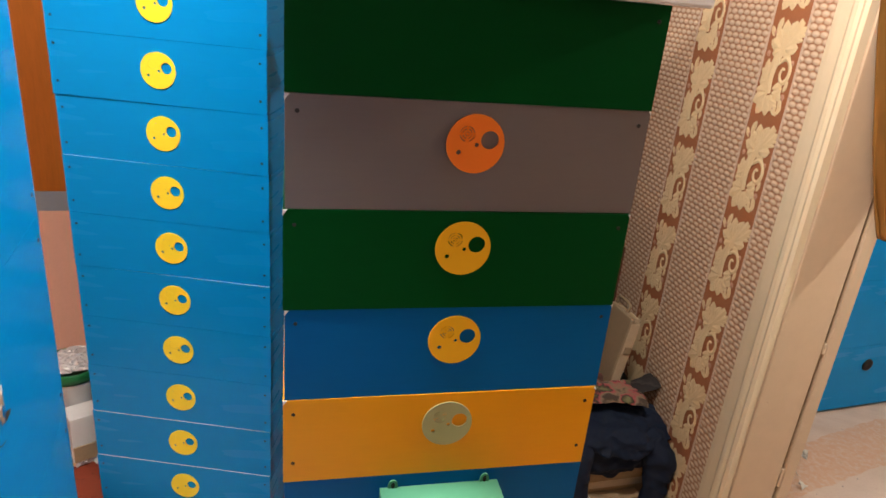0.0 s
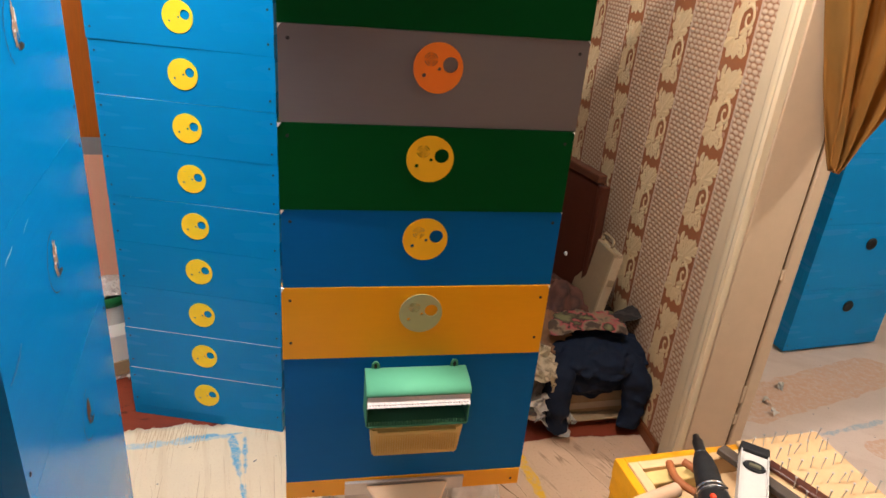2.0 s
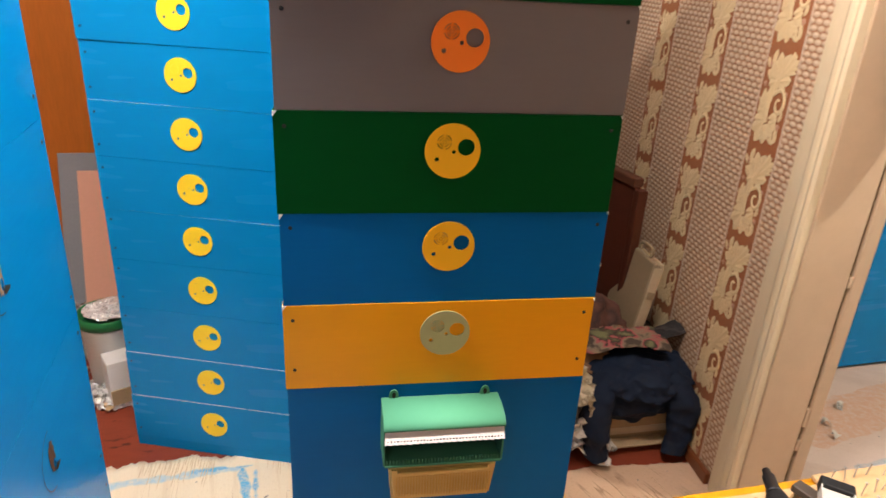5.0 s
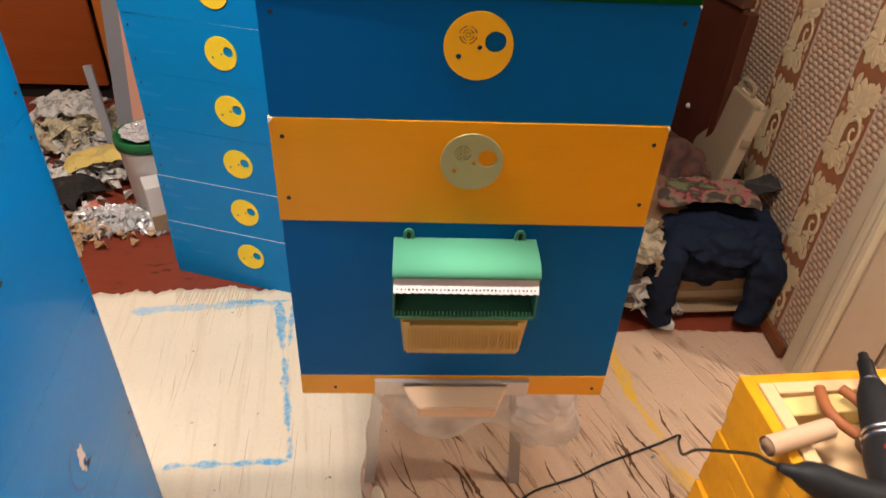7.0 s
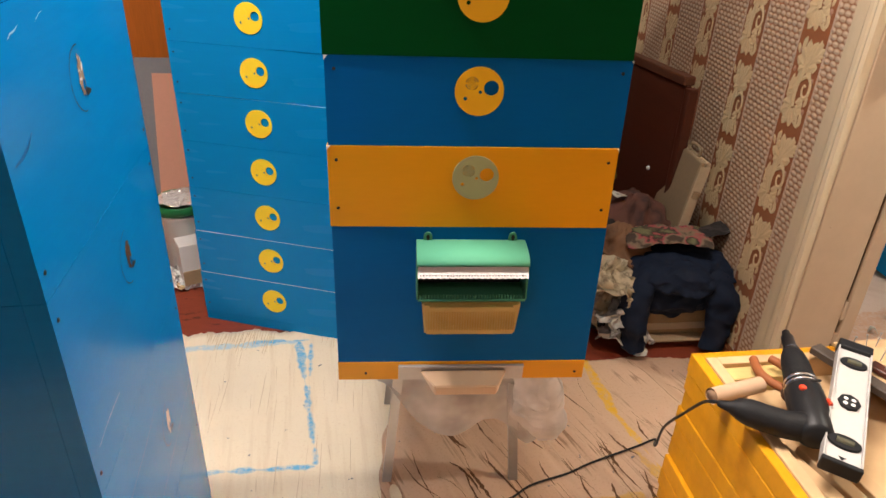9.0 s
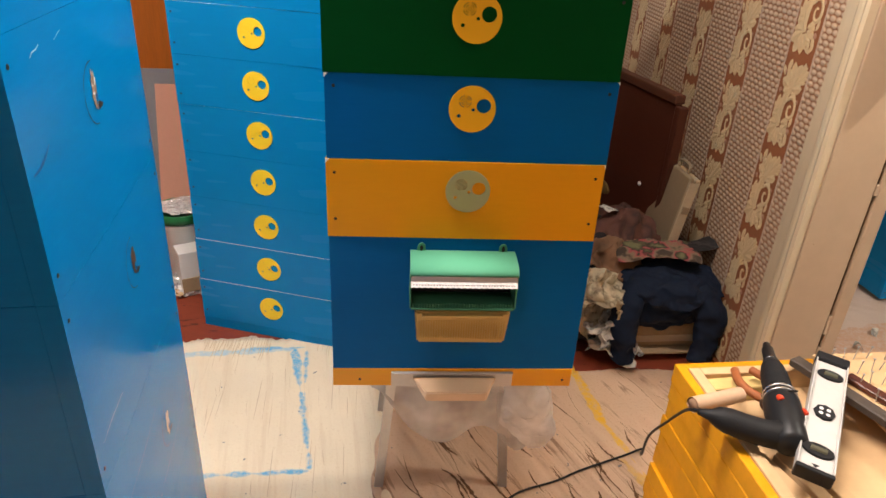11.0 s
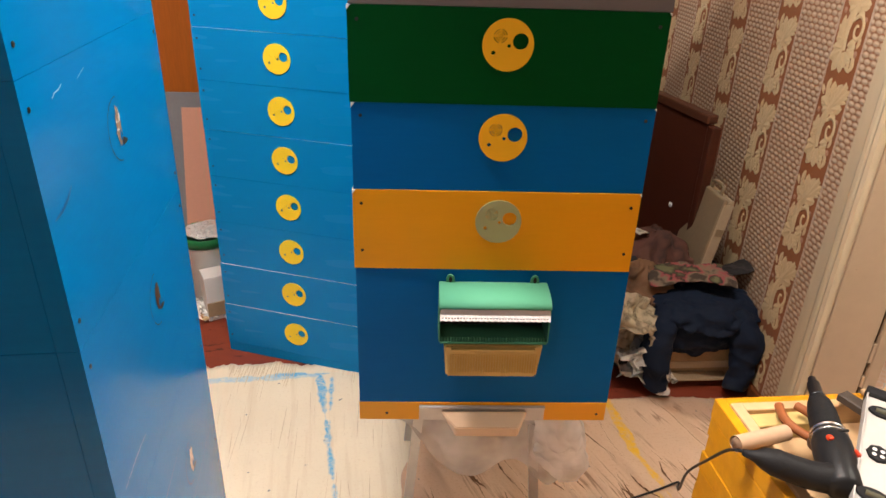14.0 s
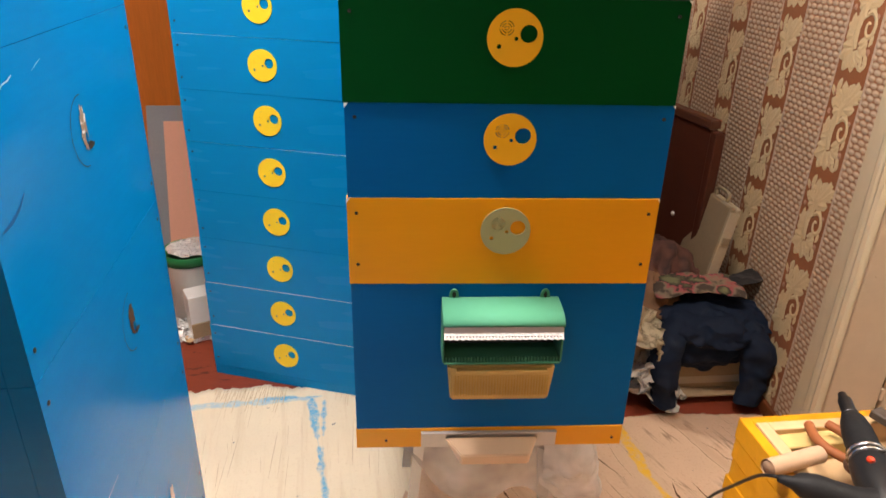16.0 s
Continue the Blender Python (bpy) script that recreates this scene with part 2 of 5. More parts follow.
card_painted = painted_sheet("cream_cardboard_with_blue_paint", (0.90, 0.80, 0.61), (0.60, 0.46, 0.29), [
    ((-0.446, 0.70), (-0.335, 0.18), 0.0100, SKY), ((-0.405, 0.69), (-0.385, 0.45), 0.0045, SKY), ((-0.83, 0.66), (-0.46, 0.705), 0.016, (0.42, 0.62, 0.72)),
    ((-0.58, 0.70), (-0.42, 0.712), 0.010, SKY), ((-0.60, 0.155), (-0.34, 0.170), 0.0065, SKY), ((-0.47, 0.05), (-0.40, 0.06), 0.010, SKY)],
    streak=(8, (34, 1.8, 1), 0.42))
OCHRE = (0.80, 0.47, 0.025)
brown_paper = painted_sheet("creased_brown_paper", (0.70, 0.485, 0.335), (0.37, 0.19, 0.095), [
    ((0.42, 0.80), (0.485, 0.36), 0.017, OCHRE), ((0.485, 0.36), (0.56, 0.10), 0.007, OCHRE), ((0.20, 0.02), (0.46, 0.05), 0.022, (0.66, 0.40, 0.09)), ((0.50, 0.20), (0.56, 0.06), 0.016, (0.70, 0.43, 0.12))],
    streak=(24, (7, 0.5, 1), 0.5), rough=0.6, crack=True)
pale_paper = painted_sheet("pale_floor_paper", (0.62, 0.50, 0.43), (0.40, 0.27, 0.20), [((1.40, 0.72), (2.1, 0.90), 0.10, (0.56, 0.35, 0.24)), ((1.75, 0.45), (2.3, 0.55), 0.05, (0.54, 0.34, 0.24)), ((1.45, 0.52), (1.9, 0.60), 0.012, (0.30, 0.36, 0.42)), ((1.22, 0.40), (1.40, 0.52), 0.010, (0.25, 0.20, 0.18))], streak=(60, (5, 1.4, 1), 0.5))

# ---- mesh helpers ----
def box_bm(x0, x1, y0, y1, z0, z1, bevel=0.0, segments=2):
    bm = bmesh.new()
    bmesh.ops.create_cube(bm, size=1)
    for v in bm.verts:
        v.co = Vector(((x0 + x1) / 2 + v.co.x * (x1 - x0), (y0 + y1) / 2 + v.co.y * (y1 - y0), (z0 + z1) / 2 + v.co.z * (z1 - z0)))
    if bevel:
        bmesh.ops.bevel(bm, geom=bm.edges[:], offset=bevel, segments=segments, affect="EDGES", profile=0.5)
    return bm


def merge(bm, other):
    me = bpy.data.meshes.new("tmp")
    other.to_mesh(me)
    other.free()
    bm.from_mesh(me)
    bpy.data.meshes.remove(me)
    return bm


def tube_bm(points, radius, sides=8, caps=True, radii=None):
    """A round bar along points."""
    bm = bmesh.new()
    pts = [Vector(p) for p in points]
    rings = []
    side = Vector((0, 0, 1))
    for i, p in enumerate(pts):
        d = (pts[min(i + 1, len(pts) - 1)] - pts[max(i - 1, 0)]).normalized()
        if abs(d.dot(side)) > 0.95:
            side = Vector((1, 0, 0)) if abs(d.x) < 0.9 else Vector((0, 1, 0))
        u = d.cross(side).normalized()
        w = d.cross(u)
        side = -w
        r = radii[i] if radii else radius
        rings.append([bm.verts.new(p + r * (math.cos(a) * u + math.sin(a) * w)) for a in [2 * math.pi * k / sides for k in range(sides)]])
    for a, b in zip(rings, rings[1:]):
        for k in range(sides):
            bm.faces.new((a[k], a[(k + 1) % sides], b[(k + 1) % sides], b[k]))
    if caps:
        bm.faces.new(rings[0][::-1])
        bm.faces.new(rings[-1])
    bmesh.ops.recalc_face_normals(bm, faces=bm.faces)
    return bm


def prism_bm(outline, y0, y1, axis="y"):
    """A flat outline of (a, b) pairs made solid from y0 to y1. axis y: outline in x, z; axis z: outline in x, y; axis x: outline in y, z."""
    bm = bmesh.new()

    def at(a, b, d):
        return {"y": (a, d, b), "z": (a, b, d), "x": (d, a, b)}[axis]
    lo = [bm.verts.new(at(a, b, y0)) for a, b in outline]
    hi = [bm.verts.new(at(a, b, y1)) for a, b in outline]
    n = len(outline)
    bm.faces.new(lo)
    bm.faces.new(hi[::-1])
    for i in range(n):
        bm.faces.new((lo[i], hi[i], hi[(i + 1) % n], lo[(i + 1) % n]))
    bmesh.ops.recalc_face_normals(bm, faces=bm.faces)
    return bm


def lathe_bm(profile, sides=24, centre=(0, 0, 0)):
    """A turned shape from (radius, height) pairs."""
    bm = bmesh.new()
    rings = [[bm.verts.new((centre[0] + r * math.cos(2 * math.pi * k / sides), centre[1] + r * math.sin(2 * math.pi * k / sides), centre[2] + h)) for k in range(sides)] for r, h in profile]
    for a, b in zip(rings, rings[1:]):
        for k in range(sides):
            bm.faces.new((a[k], a[(k + 1) % sides], b[(k + 1) % sides], b[k]))
    bm.faces.new(rings[0][::-1])
    bm.faces.new(rings[-1])
    bmesh.ops.recalc_face_normals(bm, faces=bm.faces)
    return bm


def smooth(bm):
    for f in bm.faces:
        f.smooth = True
    return bm


def lump(centre, radii, seed, amp=0.25, freq=3.0, sub=5, creases=0.0):
    """A soft heap: a ball squashed and folded by smooth noise."""
    bm = bmesh.new()
    bmesh.ops.create_icosphere(bm, subdivisions=sub, radius=1)
    off = Vector((seed * 2.7, seed * 1.9, seed * 0.7))
    for v in bm.verts:
        n = v.co.normalized()
        d = 1 + amp * noise.noise(n * freq + off) + 0.5 * amp * noise.noise(n * freq * 2.3 + off)
        d += creases * (0.5 - abs(noise.noise(Vector((n.x * 7, n.y * 7, n.z * 2.5)) + off)))
        v.co = Vector((centre[0] + n.x * d * radii[0], centre[1] + n.y * d * radii[1], centre[2] + n.z * d * radii[2]))
    return smooth(bm)


def part(name, bm, material, parent=None, label=""):
    me = bpy.data.meshes.new(name)
    bm.to_mesh(me)
    bm.free()
    me.materials.append(material)
    ob = new(name, me)
    if parent is not None:
        ob.parent = parent
    if label:
        ob["label"] = label
    return ob


def shared(name, me, parent, m, label=""):
    ob = new(name, me)
    ob.parent = parent
    ob.matrix_local = m
    if label:
        ob["label"] = label
    return ob


def thing(name, label, category, group="", kind="", m=None):
    ob = new(name)
    ob.empty_display_size = 0.05
    if m is not None:
        ob.matrix_basis = m
    return tagged(ob, label, category, group, kind)


def structure(name, bm, material, label="", category=""):
    return tagged(part(name, bm, material), label, category, kind="structure")


# ---- the room ----
WALL_X = 0.93
structure("floor", box_bm(-2.6, 3.4, -2.6, 3.0, -0.06, 0.0), floor_red, "red-brown painted wooden floor, worn and littered", "floor")
structure("ceiling", box_bm(-2.6, 3.4, -2.6, 3.0, 2.5, 2.56), plaster, "plain whitewashed ceiling", "ceiling")
wall_right = structure("wall_right", box_bm(WALL_X, WALL_X + 0.16, 0.40, 2.6, 0, 2.5), wallpaper_striped, "wall papered with brown and cream scroll-leaf stripes", "wall")
structure("wall_right_front", box_bm(WALL_X, WALL_X + 0.16, -2.5, -0.55, 0, 2.5), wallpaper_plain, "papered wall beside the doorway", "wall")
structure("wall_over_door", box_bm(WALL_X, WALL_X + 0.16, -0.55, 0.40, 2.1, 2.5), wallpaper_plain, "papered wall above the doorway", "wall")
structure("wall_back", box_bm(-2.5, 3.3, 2.6, 2.7, 0, 2.5), wallpaper_plain, "papered back wall of the room", "wall")
structure("wall_left", box_bm(-2.6, -2.5, -2.5, 2.6, 0, 2.5), wallpaper_pale, "papered side wall of the room", "wall")
structure("wall_front", box_bm(-2.5, 3.3, -2.6, -2.5, 0, 2.5), wallpaper_pale, "papered wall of the room", "wall")
structure("wall_far_right", box_bm(3.2, 3.3, -2.5, 2.6, 0, 2.5), wallpaper_plain, "plain wall of the second room", "wall")


# ---- hive boxes ----
DISC_MESH = {}


def ring_faces(bm, cx, cz, r, y, n=18):
    vs = [bm.verts.new((cx + r * math.cos(2 * math.pi * k / n), y, cz + r * math.sin(2 * math.pi * k / n))) for k in range(n)]
    return vs


def entrance_disc_mesh(material, r=0.0405):
    """A rotary entrance disc: a thin plate with a round bee hole, a small hole, a hub and a slotted vent, cut right through."""
    key = material.name
    if key in DISC_MESH:
        return DISC_MESH[key]
    bm = bmesh.new()
    outer = ring_faces(bm, 0, 0, r, 0, 48)
    holes = [ring_faces(bm, 0.0195, 0.006, 0.0125, 0, 24), ring_faces(bm, -0.0225, -0.012, 0.0034, 0, 12), ring_faces(bm, 0.0018, -0.001, 0.0030, 0, 12)]
    # concentric vent slots, four arcs on two radii
    vc = (-0.0125, 0.0135)
    for r0, r1 in ((0.0094, 0.0107), (0.0057, 0.0070), (0.0021, 0.0033)) if material is not disc_yellow else ((0.0100, 0.0104),):
        for q in range(4):
            a0, a1 = math.radians(90 * q + 10), math.radians(90 * q + 80)
            arc = [(vc[0] + r0 * math.cos(a0 + (a1 - a0) * i / 5), vc[1] + r0 * math.sin(a0 + (a1 - a0) * i / 5)) for i in range(6)]
            arc += [(vc[0] + r1 * math.cos(a1 + (a0 - a1) * i / 5), vc[1] + r1 * math.sin(a1 + (a0 - a1) * i / 5)) for i in range(6)]
            holes.append([bm.verts.new((a, 0, b)) for a, b in arc])
    edges = []
    for loop in [outer] + holes:
        for i in range(len(loop)):
            edges.append(bm.edges.new((loop[i], loop[(i + 1) % len(loop)])))
    bmesh.ops.triangle_fill(bm, use_beauty=True, use_dissolve=False, edges=edges)

    def inside(p, loop):
        c = False
        for i in range(len(loop)):
            a, b = loop[i].co, loop[i - 1].co
            if (a.z > p.z) != (b.z > p.z) and p.x < (b.x - a.x) * (p.z - a.z) / (b.z - a.z) + a.x:
                c = not c
        return c
    doomed = [f for f in bm.faces if any(inside(f.calc_center_median(), h) for h in holes)]
    bmesh.ops.delete(bm, geom=doomed, context="FACES_ONLY")
    ext = bmesh.ops.extrude_face_region(bm, geom=bm.faces[:])
    for v in [g for g in ext["geom"] if isinstance(g, bmesh.types.BMVert)]:
        v.co.y -= 0.0022
    bmesh.ops.recalc_face_normals(bm, faces=bm.faces)
    me = bpy.data.meshes.new("entrance_disc")
    bm.to_mesh(me)
    bm.free()
    me.materials.append(material)
    DISC_MESH[key] = me
    return me


def holed_wall_bm(w, h, thick, cx, cz, r):
    """A front board w wide and h high with a round bee hole, front at y = 0."""
    bm = bmesh.new()
    n = 24
    corners = [(-w / 2, 0), (w / 2, 0), (w / 2, h), (-w / 2, h)]
    ring = [(cx + r * math.cos(2 * math.pi * k / n), cz + r * math.sin(2 * math.pi * k / n)) for k in range(n)]
    front = [bm.verts.new((a, 0, b)) for a, b in corners]
    hole = [bm.verts.new((a, 0, b)) for a, b in ring]
    edges = [bm.edges.new((front[i], front[(i + 1) % 4])) for i in range(4)] + [bm.edges.new((hole[i], hole[(i + 1) % n])) for i in range(n)]
    bmesh.ops.triangle_fill(bm, use_beauty=True, use_dissolve=False, edges=edges)
    doomed = [f for f in bm.faces if (f.calc_center_median() - Vector((cx, 0, cz))).length < r * 0.98]
    bmesh.ops.delete(bm, geom=doomed, context="FACES_ONLY")
    ext = bmesh.ops.extrude_face_region(bm, geom=bm.faces[:])
    for v in [g for g in ext["geom"] if isinstance(g, bmesh.types.BMVert)]:
        v.co.y += thick
    bmesh.ops.recalc_face_normals(bm, faces=bm.faces)
    return bm


def screw_mesh():
    if "screw" not in DISC_MESH:
        bm = lathe_bm([(0.0028, 0), (0.0030, 0.0008), (0.0019, 0.0011), (0.0009, 0.0004)], 10)
        for v in bm.verts:
            v.co = Vector((v.co.x, -v.co.z, v.co.y))
        bmesh.ops.recalc_face_normals(bm, faces=bm.faces)
        me = bpy.data.meshes.new("screw")
        bm.to_mesh(me)
        bm.free()
        me.materials.append(screw_metal)
        DISC_MESH["screw"] = me
    return DISC_MESH["screw"]


def hive_box(m, h, paint, label, group, disc=None, disc_label="", disc_at=(0, 0), hole=True, w=0.50, depth=0.50, screws=(0.026, 0.026), turn=0, rim=False, gap=0.0007):
    """A hive box: four boards with an open top and bottom, front at y = 0; screws near its front corners and an entrance disc."""
    box = thing("hive_box", label, "hive box", group, m=m)
    t = 0.024
    cx, cz = disc_at
    if hole and not disc:
        bm = holed_wall_bm(w, h - gap, t, cx + 0.018, h / 2 + cz + 0.004, 0.011)
    else:
        bm = box_bm(-w / 2, w / 2, 0, t, 0, h - gap)
    part("front_board", bm, paint, box)
    part("side_board", box_bm(-w / 2, -w / 2 + t, t, depth, 0, h - gap, 1.7 * gap, 1), paint, box)
    part("side_board", box_bm(w / 2 - t, w / 2, t, depth, 0, h - gap, 1.7 * gap, 1), paint, box)
    part("back_board", box_bm(-w / 2 + t, w / 2 - t, depth - t, depth, 0, h - gap, 0.0012, 1), paint, box)
    # A pale strip paints the bright line where the ledge catches light.
    if rim:
        part("ledge_highlight_strip", box_bm(-w / 2 + 0.002, w / 2 - 0.002, 0.0004, t - 0.002, h - gap, h - gap + 0.0003), ledge_highlight, box, "pale strip painting the lit ledge's highlight")
    if disc:
        shared("entrance_disc", entrance_disc_mesh(disc), box, pose(cx, -0.0004, h / 2 + cz, 0, turn, 0), disc_label)
    for sx in (-1, 1):
        for z in screws:
            zz = z if z > 0 else h + z
            shared("screw", screw_mesh(), box, pose(sx * (w / 2 - 0.015), 0, zz))
    return box


def worn_entrance(box, x, z, seed, bare=None):
    """The scar of a missing disc: a scored ring and splintered ply round the bee hole."""
    rnd = random.Random(seed)
    bm = bmesh.new()
    a0, a1 = radians(95 + rnd.uniform(-15, 10)), radians(255 + rnd.uniform(-20, 25))
    n = 22
    for r0, r1 in ((0.0402, 0.0416),):
        lo = [bm.verts.new((x + r0 * math.cos(a0 + (a1 - a0) * k / n), -0.0006, z + r0 * math.sin(a0 + (a1 - a0) * k / n))) for k in range(n + 1)]
        hi = [bm.verts.new((x + (r1 + rnd.uniform(-0.0003, 0.0006)) * math.cos(a0 + (a1 - a0) * k / n), -0.0006, z + r1 * math.sin(a0 + (a1 - a0) * k / n))) for k in range(n + 1)]
        for k in range(n):
            bm.faces.new((lo[k], lo[k + 1], hi[k + 1], hi[k]))
    part("scored_ring", bm, dark_shade_and_parts, box, "dark scored ring")
    out = []
    for k in range(30):
        a = 2 * math.pi * k / 30
        r = 0.0085 + rnd.uniform(0.0, 0.005)
        out.append((x + r * 0.95 * math.cos(a), z - 0.003 + r * (2.7 if math.sin(a) > 0 else 1.7) * math.sin(a)))
    bm = bmesh.new()
    inner = [bm.verts.new((x + 0.002 + 0.0045 * math.cos(2 * math.pi * k / 30), -0.0016, z - 0.009 + 0.0075 * math.sin(2 * math.pi * k / 30))) for k in range(30)]
    outer = [bm.verts.new((p, -0.0006 - 0.0004 * rnd.random(), q)) for p, q in out]
    for k in range(30):
        bm.faces.new((inner[k], inner[(k + 1) % 30], outer[(k + 1) % 30], outer[k]))
    part("torn_ply", bm, bare or torn_wood, box, "splintered bare plywood")
    # A near-black disc paints the bee hole's shade; the board is solid.
    part("hole_shade_disc", prism_bm([(x + 0.002 + 0.0062 * math.cos(2 * math.pi * k / 20), z - 0.009 + 0.009 * math.sin(2 * math.pi * k / 20)) for k in range(20)], 0.0004, 0.0016), dark_shade_and_parts, box, "near-black disc painting the bee hole's shade")
    bm = bmesh.new()
    tip = [bm.verts.new(p) for p in ((x + 0.001, -0.0021, z - 0.017), (x + 0.006, -0.0026, z - 0.0125), (x + 0.022, -0.0022, z - 0.019), (x + 0.020, -0.0019, z - 0.0225), (x + 0.004, -0.0019, z - 0.0235))]
    bm.faces.new(tip[::-1])
    part("splinter", bm, dark_shade_and_parts, box, "dark raised splinter")


def scratch(box, points, width, material, label):
    """A thin scrape in the paint along points (x, z) of the front board."""
    bm = bmesh.new()
    pts = [Vector(p) for p in points]
    n = len(pts)
    rows = []
    for i, p in enumerate(pts):
        d = (pts[min(i + 1, n - 1)] - pts[max(i - 1, 0)]).normalized()
        w = width * (0.25 + 0.75 * math.sin(math.pi * (i + 0.3) / (n - 0.4)))
        rows.append((bm.verts.new((p.x - d.y * w, -0.0005, p.y + d.x * w)), bm.verts.new((p.x + d.y * w, -0.0005, p.y - d.x * w))))
    for u, v in zip(rows, rows[1:]):
        bm.faces.new((u[0], u[1], v[1], v[0]))
    bmesh.ops.recalc_face_normals(bm, faces=bm.faces)
    part("scrape", bm, material, box, label)


# main hive, floor upwards (its stand and porch follow below)
BASE = 0.42
levels = [
    (0.465, 0.303, deep_blue_paint, "deep brood box painted deep blue, with a green porch", None, "", False),
    (0.768, 0.152, yellow_paint, "shallow hive box painted glossy yellow, with a silver-green disc", disc_silver, "silver-green entrance disc", True),
    (0.920, 0.150, deep_blue_paint, "shallow hive box painted glossy blue, with a yellow disc darkened for shade", disc_yellow_shaded, "yellow entrance disc coloured deeper for shade", True),
    (1.070, 0.150, green_paint, "shallow hive box painted dark green, with a yellow disc darkened for shade", disc_yellow_shaded, "yellow entrance disc coloured deeper for shade", True),
    (1.220, 0.152, grey_paint, "shallow hive box painted plain grey, with an orange disc", disc_orange, "orange entrance disc", True),
    (1.372, 0.140, green_paint, "shallow hive box painted glossy dark green, without a disc", None, "", False),
]
for i, (z, h, paint, label, disc, dl, hole) in enumerate(levels):
    off = (0.001, -0.0012, 0.0008, -0.0016, 0.001, 0.0)[i]
    hive_box(pose(off, off, z, 0, 0, 0.2 * (-1) ** i), h, paint, label, "boxes of the colourful hive", disc, dl, (0.004 if disc is disc_silver else 0.0, 0.020), hole, screws=(0.036, -0.026) if paint is yellow_paint else (-0.022,) if h < 0.2 else ())


chip_white = surface("bare_white_chip", (0.85, 0.84, 0.80), 0.7, vary=0.05)
for box, (z, h, *_) in zip([o for o in scene.objects if o.name.startswith("hive_box")][:6], levels):
    if 0.7 < z < 1.3:
        for sx, size in ((-1, 0.0065), (1, 0.0040)):
            part("chipped_corner", prism_bm([(sx * 0.2505, h - 0.0008), (sx * (0.2505 - size), h - 0.0008), (sx * 0.2505, h - 0.0008 - size * 1.3)], -0.0008, 0.006), chip_white, box, "chipped bare corner")

# second stack of light blue boxes: depths by which each box stands back, and its turn
g2 = "boxes of the light blue hive stack"
ANG2 = -17.0
back = [0.0, 0.0022, 0.0044, 0.0042, 0.0042, 0.0044, 0.0042, 0.0044, 0.0030, 0.0026, 0.0026, 0.002]
turns = [0.0, 0.05, 0.0, 0.05, 0.0, 0.35, 0.0, -0.35, 0.0, 0.1, 0.0, 0.1]
lean = [0.0, 0.001, 0.002, 0.0035, 0.003, 0.003, 0.002, 0.0015, 0.0, 0.001, 0.0, 0.001]
n2 = Vector((math.sin(radians(ANG2)), -math.cos(radians(ANG2))))
tagged(part("hive_floor_board", box_bm(-0.25, 0.25, 0.001, 0.5, 0, 0.0335, 0.001, 1), blue_paint), "low blue painted floor board under the light blue boxes", "hive floor").matrix_basis = pose(-0.529, 0.777, 0, 0, 0, ANG2)
for i in range(12):
    hive_box(pose(-0.529 - n2.x * back[i] + lean[i], 0.777 - n2.y * back[i], 0.034 + 0.1475 * min(i, 4) + 0.1428 * max(0, i - 4), 0, 0, ANG2 + turns[i]), 0.1475 if i < 4 else 0.1428, blue_paint, "shallow hive box painted glossy light blue, with a yellow disc", g2, disc_yellow, "yellow entrance disc", (0.003, 0.004), True, screws=(0.03, -0.03), rim=i in (0, 1, 4, 6))

# near stack of deep blue boxes with torn holes
g3 = "boxes of the deep blue hive stack"
NEAR = pose(-0.527, -0.222, 0, 0, 0, 96)
tagged(part("hive_floor_board", box_bm(-0.25, 0.25, 0.001, 0.5, 0, 0.035, 0.001, 1), blue_paint), "low blue floor board under the deep blue boxes", "hive floor").matrix_basis = NEAR
near_boxes = []
for i in range(5):
    b = hive_box(NEAR @ pose(0, 0, 0.035 + 0.291 * i), 0.291, near_paint, "deep blue hive box with a torn, discless entrance hole", g3, None, "", (0, 0), False, screws=(0.03, -0.03), gap=0.0005)
    worn_entrance(b, 0.0 if i > 2 else 0.035 if i == 2 else 0.060, 0.1455 + (0.030 if i > 2 else 0.048 if i == 2 else -0.008), 11 + i, torn_pale if i < 2 else torn_wood if i == 2 else torn_mixed)
    near_boxes.append(b)
pale_scrape = surface("scraped_pale_primer", (0.25, 0.42, 0.58), 0.6, vary=0.2)
dark_scrape = surface("dark_blue_scrape", (0.002, 0.08, 0.26), 0.5, vary=0.2)
scratch(near_boxes[3], [(-0.180, 0.258), (-0.172, 0.262), (-0.160, 0.263), (-0.150, 0.2665)], 0.0009, pale_scrape, "short pale scrape")
scratch(near_boxes[3], [(-0.105, 0.262), (-0.090, 0.267), (-0.080, 0.269)], 0.0004, pale_scrape, "short pale scrape")
scratch(near_boxes[3], [(-0.235, 0.148), (-0.215, 0.150), (-0.195, 0.156), (-0.180, 0.165)], 0.0022, dark_scrape, "dark smear in the paint")
scratch(near_boxes[1], [(-0.184, 0.200), (-0.120, 0.202), (-0.06, 0.206), (0.011, 0.216)], 0.0005, dark_scrape, "long thin dark scratch")
scratch(near_boxes[1], [(-0.050, 0.066), (0.03, 0.070), (0.12, 0.076), (0.245, 0.088)], 0.0005, dark_scrape, "long thin dark scratch")
scratch(near_boxes[2], [(-0.22, 0.06), (-0.17, 0.064), (-0.12, 0.063)], 0.0006, pale_scrape, "thin pale scrape")

